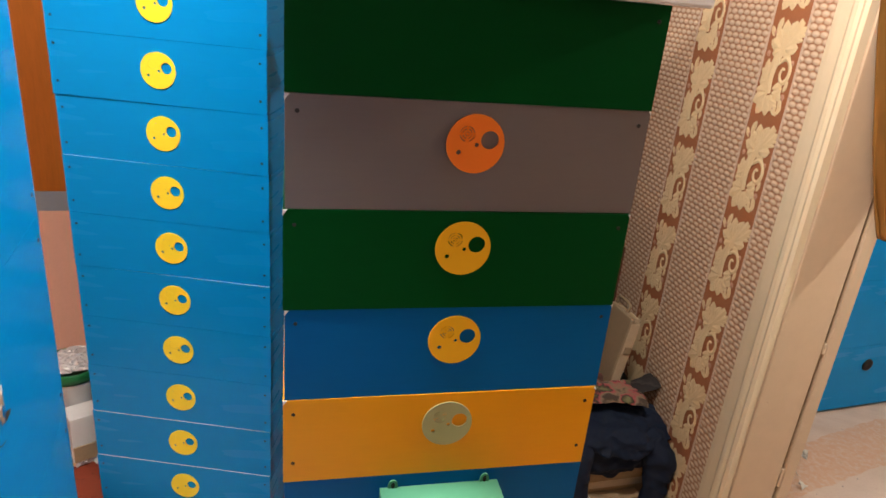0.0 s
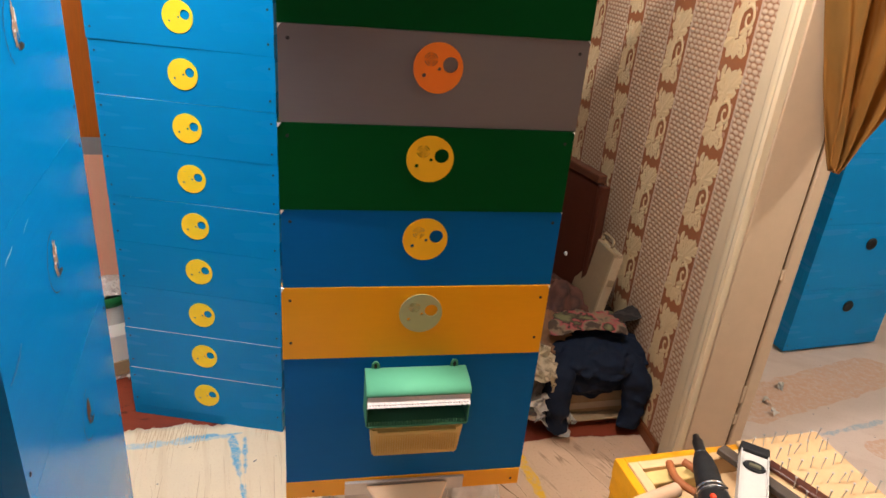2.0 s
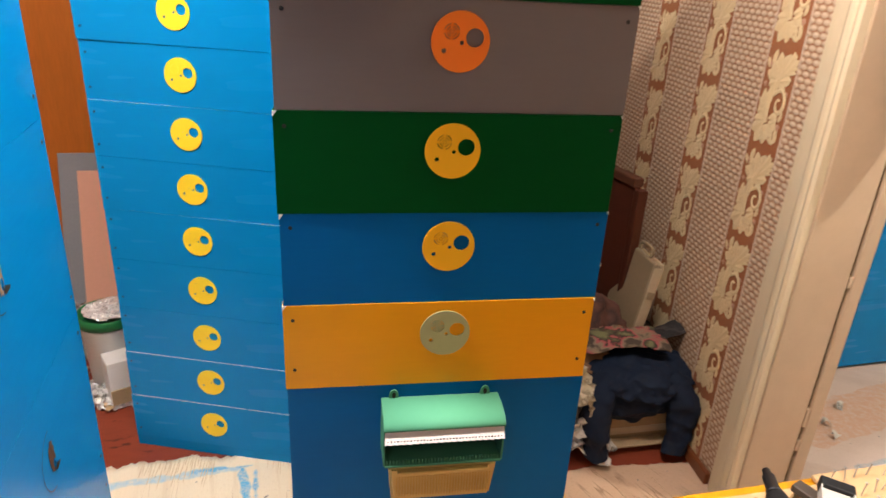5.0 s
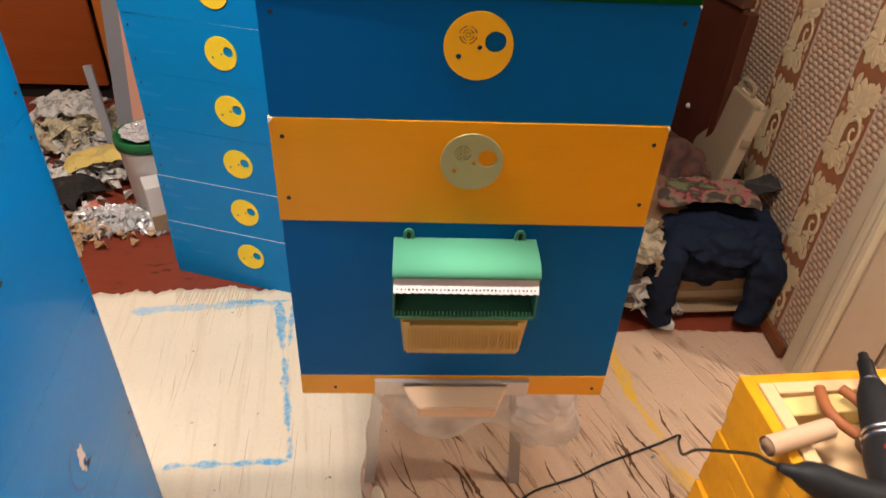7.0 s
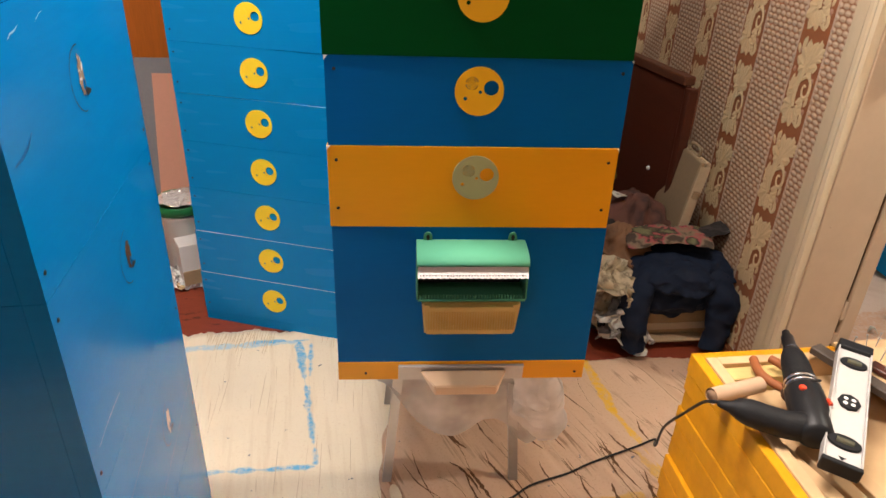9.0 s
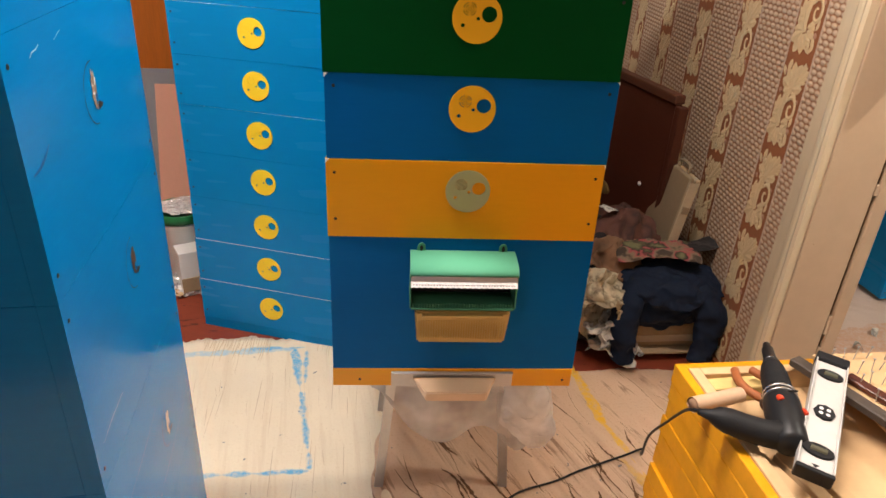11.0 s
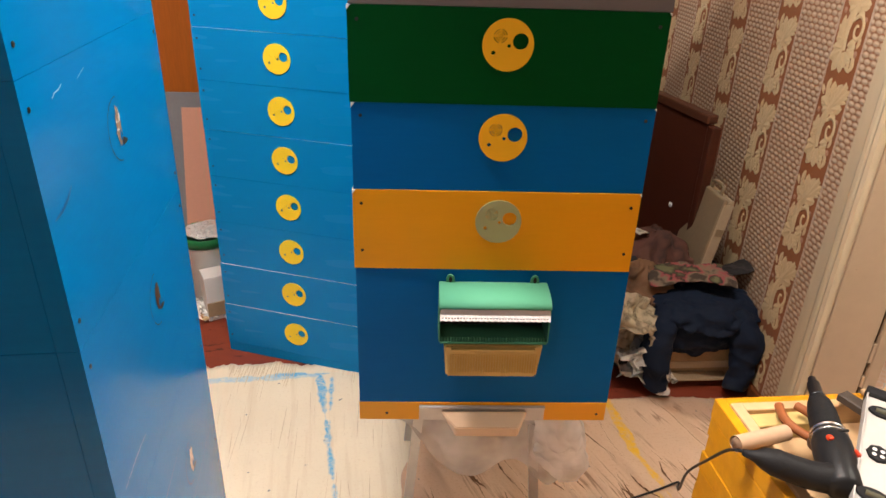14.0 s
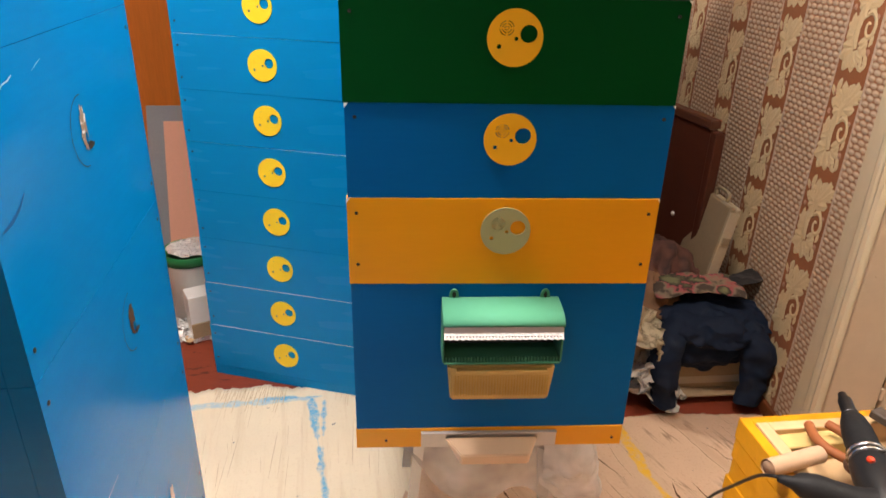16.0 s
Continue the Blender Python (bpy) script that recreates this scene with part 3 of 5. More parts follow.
# blue stack in the second room
for i in range(6):
    b = hive_box(pose(2.02, 1.07, 0.02 + 0.291 * i, 0, 0, 6), 0.291, blue_paint, "deep hive box painted glossy blue, stacked in the second room", "boxes of the far hive stack", None, "", (0, 0.05), True)
    rim = lathe_bm([(0.0112, 0.0), (0.026, 0.0), (0.025, 0.004), (0.017, 0.006), (0.0112, 0.004)], 24)
    rim.transform(pose(0.018, -0.0004, 0.1995, 90, 0, 0))
    part("entrance_ring", smooth(rim), black_plastic, b, "dark round entrance ring")

# ---- wallpaper leaf scrolls ----
def petal(bm, x, y, ang, length, width, lift):
    """A domed leaf lobe in the plane, x across and y up; lift is its height over the paper."""
    a = radians(ang)
    d, n = Vector((math.cos(a), math.sin(a))), Vector((-math.sin(a), math.cos(a)))
    prof = [(0, 0.12), (0.2, 0.62), (0.45, 1.0), (0.7, 0.88), (0.88, 0.5), (1.0, 0.0)]
    pts = [Vector((x, y)) + d * (length * p) + n * (width / 2 * q) for p, q in prof] + [Vector((x, y)) + d * (length * p) - n * (width / 2 * q) for p, q in prof[-2::-1]]
    ring = [bm.verts.new((p.x, p.y, lift * 0.35)) for p in pts]
    spine = [bm.verts.new((*(Vector((x, y)) + d * (length * p)), lift)) for p in (0.2, 0.7)]
    k = len(ring)
    for i in range(k):
        j = (i + 1) % k
        si, sj = (spine[0] if ring[i] in ring[:2] + ring[-2:] else spine[1]), (spine[0] if ring[j] in ring[:2] + ring[-2:] else spine[1])
        bm.faces.new((ring[i], ring[j], sj) if si is sj else (ring[i], ring[j], sj, si))


def ribbon(bm, pts, width, lift):
    pts = [Vector(p) for p in pts]
    rows = []
    for i, p in enumerate(pts):
        d = (pts[min(i + 1, len(pts) - 1)] - pts[max(i - 1, 0)]).normalized()
        n = Vector((-d.y, d.x))
        w = width * (0.55 + 0.45 * math.sin(math.pi * min(1, 0.15 + i / len(pts))))
        rows.append((bm.verts.new((*(p + n * w / 2), lift * 0.4)), bm.verts.new((*p, lift)), bm.verts.new((*(p - n * w / 2), lift * 0.4))))
    for a, b in zip(rows, rows[1:]):
        bm.faces.new((a[0], a[1], b[1], b[0]))
        bm.faces.new((a[1], a[2], b[2], b[1]))


def motif_bm():
    bm = bmesh.new()
    fan = [(-0.004, 0.172, 125, 0.050, 0.026), (0.000, 0.175, 98, 0.058, 0.028), (0.004, 0.175, 68, 0.062, 0.028), (0.006, 0.172, 42, 0.076, 0.024),
           (-0.006, 0.170, 160, 0.044, 0.024), (0.006, 0.168, 12, 0.046, 0.022), (-0.004, 0.166, 200, 0.030, 0.018), (0.004, 0.162, -20, 0.034, 0.016)]
    tail = [(-0.014, 0.138, 228, 0.052, 0.026), (-0.022, 0.118, 262, 0.062, 0.032), (-0.020, 0.110, 205, 0.036, 0.020), (-0.024, 0.090, 190, 0.030, 0.018),
            (-0.018, 0.066, 182, 0.040, 0.020), (-0.018, 0.062, 212, 0.050, 0.024), (-0.014, 0.058, 243, 0.054, 0.026), (-0.008, 0.058, 275, 0.048, 0.026),
            (-0.004, 0.060, 312, 0.050, 0.024), (0.000, 0.066, 345, 0.040, 0.020), (-0.002, 0.074, 20, 0.036, 0.017), (0.010, 0.060, 40, 0.030, 0.012)]
    for i, (x, y, a, l, w) in enumerate(fan + tail):
        petal(bm, x * 1.15, y, a, l * 1.10, w * 1.28, 0.0013 + 0.00020 * (i % 7))
        for side, at, size in ((1, 0.35, 0.50), (-1, 0.42, 0.48), (1, 0.62, 0.36), (-1, 0.66, 0.34)):
            bx, by = x * 1.15 + at * l * math.cos(radians(a)), y + at * l * math.sin(radians(a))
            petal(bm, bx, by, a + 38 * side, l * size, w * 0.55, 0.0011 + 0.00018 * ((i + side) % 6))
    for x, y, a, l, w in ((-0.040, 0.205, 70, 0.040, 0.020), (-0.046, 0.195, 120, 0.030, 0.016), (0.040, 0.196, 95, 0.034, 0.018), (0.046, 0.020, 100, 0.040, 0.018), (0.036, 0.016, 60, 0.030, 0.016), (0.040, 0.014, 150, 0.034, 0.016), (-0.050, 0.030, 60, 0.036, 0.016), (-0.048, 0.105, 80, 0.040, 0.018), (-0.044, 0.100, 130, 0.026, 0.014), (0.052, 0.100, 250, 0.030, 0.014)):
        petal(bm, x, y, a, l, w, 0.0012)
    curl = []
    for i in range(26):
        f = i / 25
        ang, r = radians(150 - 430 * f), 0.024 * (1 - f) ** 0.75 + 0.004
        curl.append((0.027 + r * math.cos(ang), 0.116 + 1.3 * r * math.sin(ang)))
    ribbon(bm, [(0.0, 0.172), (-0.004, 0.150)] + curl, 0.0135, 0.0026)
    ribbon(bm, [(-0.006, 0.165), (-0.014, 0.14), (-0.022, 0.112), (-0.020, 0.085), (-0.012, 0.06)], 0.030, 0.0024)
    ribbon(bm, [(-0.008, 0.150), (0.004, 0.172), (0.018, 0.192), (0.034, 0.214), (0.052, 0.240)], 0.030, 0.0023)
    return bm


def berries_bm():
    bm = bmesh.new()
    for x, y, r in ((-0.050, 0.155, 0.008), (0.050, 0.142, 0.007), (0.046, 0.060, 0.009), (-0.044, 0.205, 0.006), (0.020, 0.030, 0.006)):
        c = bm.verts.new((x, y, 0.0022))
        ring = [bm.verts.new((x + r * math.cos(k * math.pi / 4), y + r * math.sin(k * math.pi / 4), 0.0006)) for k in range(8)]
        for k in range(8):
            bm.faces.new((ring[k], ring[(k + 1) % 8], c))
    return bm


def scroll_strip(y_mid, z_first, count):
    for name, maker, material in (("leaf_scroll_print", motif_bm, motif_cream), ("berry_print", berries_bm, motif_rose)):
        base = maker()
        me = bpy.data.meshes.new("tmp")
        base.to_mesh(me)
        base.free()
        bm = bmesh.new()
        for k in range(count):
            n0 = len(bm.verts)
            bm.from_mesh(me)
            bm.verts.ensure_lookup_table()
            for v in bm.verts[n0:]:
                x, y, lift = v.co
                v.co = Vector((WALL_X - 0.0002 - lift, y_mid - 0.93 * x, z_first + 0.2525 * k + y))
        bpy.data.meshes.remove(me)
        bmesh.ops.recalc_face_normals(bm, faces=bm.faces)
        for f in bm.faces:
            if f.normal.x > 0:
                f.normal_flip()
        ob = part(name, bm, material, wall_right)
        ob["kind"] = "stuff"


for k, start in enumerate((-0.004, -0.137, 0.040, -0.0945, -0.004, -0.137)):
    scroll_strip(0.6355 + 0.322 * k, start, 10)

# baseboard, casing and jamb of the doorway
structure("baseboard", box_bm(WALL_X - 0.018, WALL_X - 0.001, 0.50, 2.59, 0.004, 0.045, 0.003, 1), surface("baseboard_paint", (0.20, 0.062, 0.022), 0.4, vary=0.2), "narrow red-brown painted baseboard, chipped", "baseboard")
casing = thing("door_casing", "cream painted moulded wooden door casing, worn", "door casing", kind="structure")
prof = [(0.385, 0.0), (0.385, 0.020), (0.392, 0.026), (0.400, 0.024), (0.404, 0.015), (0.412, 0.013), (0.420, 0.017), (0.430, 0.018), (0.440, 0.014), (0.472, 0.012), (0.488, 0.010), (0.493, 0.004), (0.493, 0.0)]
part("side_moulding", prism_bm([(WALL_X - 0.0005 - d, y) for y, d in prof], 0.0, 2.10, "z"), cream_gloss, casing)
part("side_moulding", prism_bm([(WALL_X - 0.0005 - d, -0.14 - y) for y, d in prof], 0.0, 2.10, "z"), cream_gloss, casing)
part("head_moulding", box_bm(WALL_X - 0.02, WALL_X - 0.0005, -0.64, 0.493, 2.10, 2.20, 0.004, 1), cream_gloss, casing)
jamb = thing("door_jamb", "cream painted door jamb with a dark open joint", "door jamb", kind="structure")
jamb_worn = surface("worn_cream_paint", (0.56, 0.43, 0.30), 0.45, vary=0.10, big=4, fine=30, relief=0.2, spot=((0.16, 0.09, 0.05), 9, 0.70))
part("jamb_board", box_bm(WALL_X + 0.001, 1.070, 0.380, 0.399, 0, 2.1, 0.002, 1), jamb_worn, jamb)
part("jamb_stop", box_bm(1.080, 1.118, 0.377, 0.399, 0, 2.1, 0.003, 1), jamb_worn, jamb)
part("jamb_gap_backing", box_bm(1.070, 1.080, 0.390, 0.399, 0, 2.1), surface("dark_joint_brown", (0.10, 0.06, 0.03), 0.9, vary=0.3), jamb, "dark brown joint")
for z, h in ((0.30, 0.06), (0.22, 0.035), (0.72, 0.03)):
    part("paint_chip", box_bm(1.0705, 1.0795, 0.3785, 0.392, z, z + h, 0.001, 1), jamb_worn, jamb, "paint bridging the joint")
part("jamb_board", box_bm(WALL_X + 0.001, 1.118, -0.55, -0.535, 0, 2.1, 0.002, 1), jamb_worn, jamb)
part("jamb_head", box_bm(WALL_X + 0.001, 1.118, -0.535, 0.38, 2.085, 2.1, 0.002, 1), jamb_worn, jamb)
structure("wall_end_lining", box_bm(1.0905, 1.118, 0.3995, 2.59, 0, 2.5), plaster, "plastered side of the wall in the second room", "wall")


# ---- floor coverings ----
def crease_height(x, y):
    """Folds of the brown paper, running aslant; it lies flat towards the back."""
    p, q = 0.914 * x + 0.407 * y, -0.407 * x + 0.914 * y
    a = noise.noise(Vector((p * 11, q * 1.9, 2.5)))
    b = noise.noise(Vector((p * 26, q * 3.0, 7.5)))
    flat = min(1.0, max(0.12, (0.42 - y) / 0.16))
    return flat * (0.0060 * max(0.0, 1 - 3.2 * abs(a)) ** 1.4 + 0.0030 * max(0.0, 1 - 3 * abs(b)) + 0.0015 * (a + 0.6))


def sheet_bm(x0, x1, y0, y1, z, thick, nx, ny, far_ragged=0.0, side_ragged=0.0, ripple=0.0, slope=0.0, seed=1, freq=9.0, creased=False):
    """A sheet on the floor with ragged edges and a gentle ripple."""
    bm = bmesh.new()
    off = Vector((seed * 3.7, seed * 1.3, 0))
    grid = []
    for j in range(ny + 1):
        row = []
        for i in range(nx + 1):
            u, v = i / nx, j / ny
            x, y = x0 + (x1 - x0) * u, y0 + (y1 - y0) * v
            rag = noise.noise(Vector((x * 7, 0, 0)) + off) + 0.6 * noise.noise(Vector((x * 37, 0, 0)) + off) + 0.3 * noise.noise(Vector((x * 110, 0, 0)) + off)
            y += v ** 6 * (far_ragged * rag + slope * (u - 0.5))
            x += (side_ragged * noise.noise(Vector((0, y * 9, 3)) + off)) * (2 * abs(u - 0.5)) ** 6
            h = ripple * (0.5 + 0.5 * noise.noise(Vector((x * freq, y * freq * 0.35, 0)) + off)) ** 2
            if creased:
                h = crease_height(x, y)
            row.append(bm.verts.new((x, y, z + thick + h)))
        grid.append(row)
    for j in range(ny):
        for i in range(nx):
            bm.faces.new((grid[j][i], grid[j][i + 1], grid[j + 1][i + 1], grid[j + 1][i]))
    rim = [e for e in bm.edges if e.is_boundary]
    ext = bmesh.ops.extrude_edge_only(bm, edges=rim)
    for g in ext["geom"]:
        if isinstance(g, bmesh.types.BMVert):
            g.co.z = z
    for f in bm.faces:
        f.smooth = True
    bmesh.ops.recalc_face_normals(bm, faces=bm.faces)
    return bm


structure("floor_cardboard", sheet_bm(-1.35, -0.13, -1.6, 0.745, 0.0005, 0.004, 260, 90, 0.028, 0.02, 0.003, 0.10, 2), card_painted, "cream corrugated cardboard sheet with torn edge and blue paint marks", "cardboard")
structure("floor_paper", sheet_bm(-0.17, 1.10, -1.0, 0.605, 0.0002, 0.0016, 300, 230, 0.012, 0.03, 0.0, 0.0, 5, 12, True), brown_paper, "creased and torn brown wrapping paper on the floor", "paper")
structure("floor_paper_strip", sheet_bm(0.315, 0.455, 0.585, 0.800, 0.0022, 0.0010, 30, 40, 0.03, 0.02, 0.004, -0.05, 6), brown_paper, "torn strip of brown paper with yellow paint", "paper")
structure("floor_second_room", sheet_bm(1.125, 3.15, -2.0, 2.4, 0.0005, 0.002, 70, 70, 0.02, 0.02, 0.008, 0.0, 9), pale_paper, "pale crumpled paper over the second room's floor", "paper")



def card_edge(x):
    """How far back the torn edge of the cardboard reaches at x, and its top there."""
    off = Vector((7.4, 2.6, 0))
    rag_ = noise.noise(Vector((x * 7, 0, 0)) + off) + 0.6 * noise.noise(Vector((x * 37, 0, 0)) + off) + 0.3 * noise.noise(Vector((x * 110, 0, 0)) + off)
    return 0.745 + 0.028 * rag_ + 0.10 * ((x + 1.35) / 1.22 - 0.5)


def card_top(x, y):
    return 0.0045 + 0.003 * (0.5 + 0.5 * noise.noise(Vector((x * 9, y * 3.15, 0)) + Vector((7.4, 2.6, 0)))) ** 2


def strokes_on_card(name, label, lines, material):
    verts, faces = [], []
    for x, y0, y1, w, drift, lift in lines:
        n0 = len(verts)
        for k in range(9):
            f = k / 8
            y, ww = y0 + (y1 - y0) * f, w * math.sin(math.pi * (0.1 + 0.8 * f))
            xx = x + drift * f
            for q, up in ((-1, 0.0), (0, lift), (1, 0.0)):
                verts.append((xx + q * ww, y, card_top(xx, y) + 0.0003 + up))
        for k in range(8):
            for q in (0, 1):
                b0 = n0 + 3 * k + q
                faces.append((b0, b0 + 1, b0 + 4, b0 + 3))
    me = bpy.data.meshes.new(name)
    me.from_pydata(verts, [], faces)
    me.materials.append(material)
    tagged(new(name, me), label, "cardboard", kind="stuff")


rnd = random.Random(31)
lines = []
for k in range(95):
    x = -0.86 + 0.0075 * k
    if noise.noise(Vector((x * 5.5, 3.0, 0))) > -0.12:
        e = card_edge(x) - 0.006
        lines.append((x, e - rnd.uniform(0.03, 0.12), e, 0.0013, rnd.uniform(-0.004, 0.004), 0.0012))
strokes_on_card("cardboard_flutes", "bare flutes where the cardboard's facing is torn off", lines, surface("bare_flute_card", (0.70, 0.56, 0.37), 0.8, vary=0.12))
lines = []
for k in range(55):
    x, y = rnd.uniform(-0.85, -0.15), rnd.uniform(-0.15, 0.60)
    lines.append((x, y, y + rnd.uniform(0.03, 0.20), rnd.choice((0.0003, 0.0005, 0.0008)), rnd.uniform(-0.014, -0.004), 0.0))
strokes_on_card("cardboard_scuffs", "thin brown scuffs and cracks in the cardboard", lines, surface("scuffed_card", (0.62, 0.50, 0.34), 0.85, vary=0.3))

rnd = random.Random(77)
verts, faces = [], []
for _ in range(120):
    x, y = rnd.uniform(-0.10, 0.85), rnd.uniform(-0.35, 0.46)
    a, l, w = radians(-66 + rnd.gauss(0, 9)), rnd.uniform(0.06, 0.24), rnd.choice((0.0008, 0.0014, 0.0022, 0.0034, 0.0055))
    if y > 0.30:
        w *= 0.5
    bend = rnd.uniform(-0.014, 0.014)
    n0 = len(verts)
    for k in range(17):
        f = k / 16
        px, py = (f - 0.5) * l, bend * math.sin(math.pi * f) + 0.0012 * rnd.uniform(-1, 1)
        ww = w * math.sin(math.pi * (0.06 + 0.88 * f)) * rnd.uniform(0.5, 1.4)
        for q in (-1, 1):
            tx, ty = x + px * math.cos(a) - (py + q * ww) * math.sin(a), y + px * math.sin(a) + (py + q * ww) * math.cos(a)
            verts.append((tx, ty, 0.0026 + crease_height(tx, ty)))
    for k in range(16):
        b = n0 + 2 * k
        faces.append((b, b + 2, b + 3, b + 1))
me = bpy.data.meshes.new("paper_tears")
me.from_pydata(verts, [], faces)
me.materials.append(surface("torn_dark_slits", (0.17, 0.085, 0.04), 0.9, vary=0.4))
tagged(new("paper_tears", me), "long dark tears in the brown floor paper", "paper tears", kind="stuff")

# ---- stand, base, roof and porch of the main hive ----
stool = thing("stool", "low metal-legged stool under the colourful hive", "stool")
part("seat", box_bm(-0.21, 0.21, 0.05, 0.45, 0.388, 0.4195, 0.006), surface("painted_board", (0.45, 0.40, 0.34), 0.5), stool)
for sx in (-1, 1):
    for yb, yt in ((0.115, 0.13), (0.40, 0.37)):
        part("leg", prism_bm([(sx * 0.125 - 0.011, 0.388), (sx * 0.125 + 0.011, 0.388), (sx * 0.158 + 0.011, 0.0025), (sx * 0.158 - 0.011, 0.0025)], yb, yb + 0.014), grey_steel, stool, "flat grey steel leg")
base = thing("hive_floor_board", "yellow painted hive floor with a steel slide and pale landing flap", "hive floor")
part("front_rail", box_bm(-0.25, 0.25, 0, 0.03, 0.42, 0.4645, 0.001, 1), yellow_paint, base)
part("side_rail", box_bm(-0.25, -0.22, 0.03, 0.5, 0.42, 0.4645, 0.001, 1), yellow_paint, base)
part("side_rail", box_bm(0.22, 0.25, 0.03, 0.5, 0.42, 0.4645, 0.001, 1), yellow_paint, base)
part("panel", box_bm(-0.22, 0.22, 0.03, 0.5, 0.425, 0.435), raw_wood, base)
slide = part("entrance_slide", box_bm(-0.130, 0.124, -0.0022, -0.0004, 0.4215, 0.4580), grey_steel, base, "thin grey steel slide plate")
part("folded_lip", box_bm(-0.130, 0.124, -0.0075, -0.0023, 0.4535, 0.4580, 0.001, 1), grey_steel, slide)
flap = bmesh.new()
fv = [flap.verts.new(p) for p in ((-0.086, -0.003, 0.446), (0.089, -0.003, 0.446), (0.066, -0.045, 0.4375), (-0.058, -0.045, 0.4375), (-0.086, -0.003, 0.441), (0.089, -0.003, 0.441), (0.066, -0.045, 0.415), (-0.058, -0.045, 0.415))]
for f in ((0, 1, 2, 3), (7, 6, 5, 4), (3, 2, 6, 7), (0, 3, 7, 4), (1, 5, 6, 2), (0, 4, 5, 1)):
    flap.faces.new([fv[i] for i in f])
bmesh.ops.recalc_face_normals(flap, faces=flap.faces)
bmesh.ops.bevel(flap, geom=flap.edges[:], offset=0.002, segments=2, affect="EDGES")
part("landing_flap", flap, tray_pale, base, "pale plastic landing flap")
for x in (-0.195, 0.232):
    shared("screw", screw_mesh(), base, pose(x, 0, 0.437))

ROOF = pose(0.010, 0.2665, 1.5125, 0, 0, -4.9)
roof = thing("hive_roof", "white tin-edged hive roof board on the colourful hive", "hive roof", m=ROOF)
part("tin_tray", box_bm(-0.29, 0.29, -0.305, 0.29, 0, 0.020, 0.004), white_metal, roof)

porch = thing("entrance_porch", "mint green plastic entrance porch with white grid and amber tray", "entrance porch")
bm = bmesh.new()
hood = [(0.0, 0.742), (-0.020, 0.7420), (-0.040, 0.7405), (-0.054, 0.7380), (-0.0625, 0.7345), (-0.0670, 0.7305), (-0.0685, 0.7265)]
for x0, x1 in ((-0.098, 0.101),):
    rows = []
    for th in (0.0, 0.003):
        rows.append([[bm.verts.new((x, y, z - th)) for y, z in hood] for x in (x0, x1)])
    for k in range(len(hood) - 1):
        bm.faces.new((rows[0][0][k], rows[0][0][k + 1], rows[0][1][k + 1], rows[0][1][k]))
        bm.faces.new((rows[1][0][k], rows[1][1][k], rows[1][1][k + 1], rows[1][0][k + 1]))
        for q in (0, 1):
            bm.faces.new((rows[0][q][k], rows[1][q][k], rows[1][q][k + 1], rows[0][q][k + 1]))
    bm.faces.new((rows[0][0][-1], rows[1][0][-1], rows[1][1][-1], rows[0][1][-1]))
bmesh.ops.recalc_face_normals(bm, faces=bm.faces)
bmesh.ops.remove_doubles(bm, verts=bm.verts, dist=0.00001)
part("hood", smooth(bm), lid_green, porch)
side = [(-0.0004, 0.7395), (-0.040, 0.7375), (-0.060, 0.7325), (-0.0655, 0.7270), (-0.0655, 0.6535), (-0.0004, 0.645)]
part("side_panel", prism_bm(side, -0.098, -0.0955, "x"), lid_green, porch)
part("side_panel", prism_bm(side, 0.0985, 0.101, "x"), lid_green, porch)
part("sill", box_bm(-0.0955, 0.0985, -0.0665, -0.0004, 0.6495, 0.6545, 0.001, 1), lid_green, porch)
# No hollow here: a near-black slab paints the porch's inner shade.
part("inside_shade_slab", box_bm(-0.0955, 0.0985, -0.006, -0.0004, 0.6505, 0.735), dark_shade_and_parts, porch, "near-black slab painting the shade behind the grid")
comb = bmesh.new()
for k in range(36):
    x = -0.0925 + 0.0053 * k
    merge(comb, box_bm(x, x + 0.0018, -0.064, -0.060, 0.6543, 0.6625))
part("comb", comb, lid_green, porch, "row of small green teeth")["kind"] = "stuff"
bm = bmesh.new()
n = 38
top = [bm.verts.new((-0.095 + 0.193 * k / n, -0.0660, 0.7270)) for k in range(n + 1)]
low = [bm.verts.new((-0.0965 + 0.196 * k / n, -0.0675, 0.7130)) for k in range(n + 1)]
tip = [bm.verts.new((-0.0965 + 0.196 * k / n, -0.0745, 0.7025 + (0.0018 if k % 2 else 0.0))) for k in range(n + 1)]
for k in range(n):
    bm.faces.new((top[k], low[k], low[k + 1], top[k + 1]))
    bm.faces.new((low[k], tip[k], tip[k + 1], low[k + 1]))
ext = bmesh.ops.extrude_face_region(bm, geom=bm.faces[:])
for g in ext["geom"]:
    if isinstance(g, bmesh.types.BMVert):
        g.co += Vector((0, 0.0008, -0.0008))
bmesh.ops.recalc_face_normals(bm, faces=bm.faces)
grid_strip = part("grid_strip", bm, surface("dull_white_tin", (0.55, 0.52, 0.51), 0.55, vary=0.06), porch, "white perforated metal strip")
# Small near-black blocks paint the shade of the strip's holes.
bm = bmesh.new()
for k in range(36):
    x = -0.0925 + 0.0053 * k
    for r0, z0, y0 in ((0.0011, 0.7065, -0.0722),):
        merge(bm, box_bm(x, x + 0.0022, y0 - 0.0002, y0 + 0.001, z0, z0 + 0.0022))
part("perforation_shade", bm, dark_shade_and_parts, grid_strip)["kind"] = "stuff"
tray = thing("pollen_tray", "amber clear plastic pollen tray below the porch", "tray")
bm = bmesh.new()
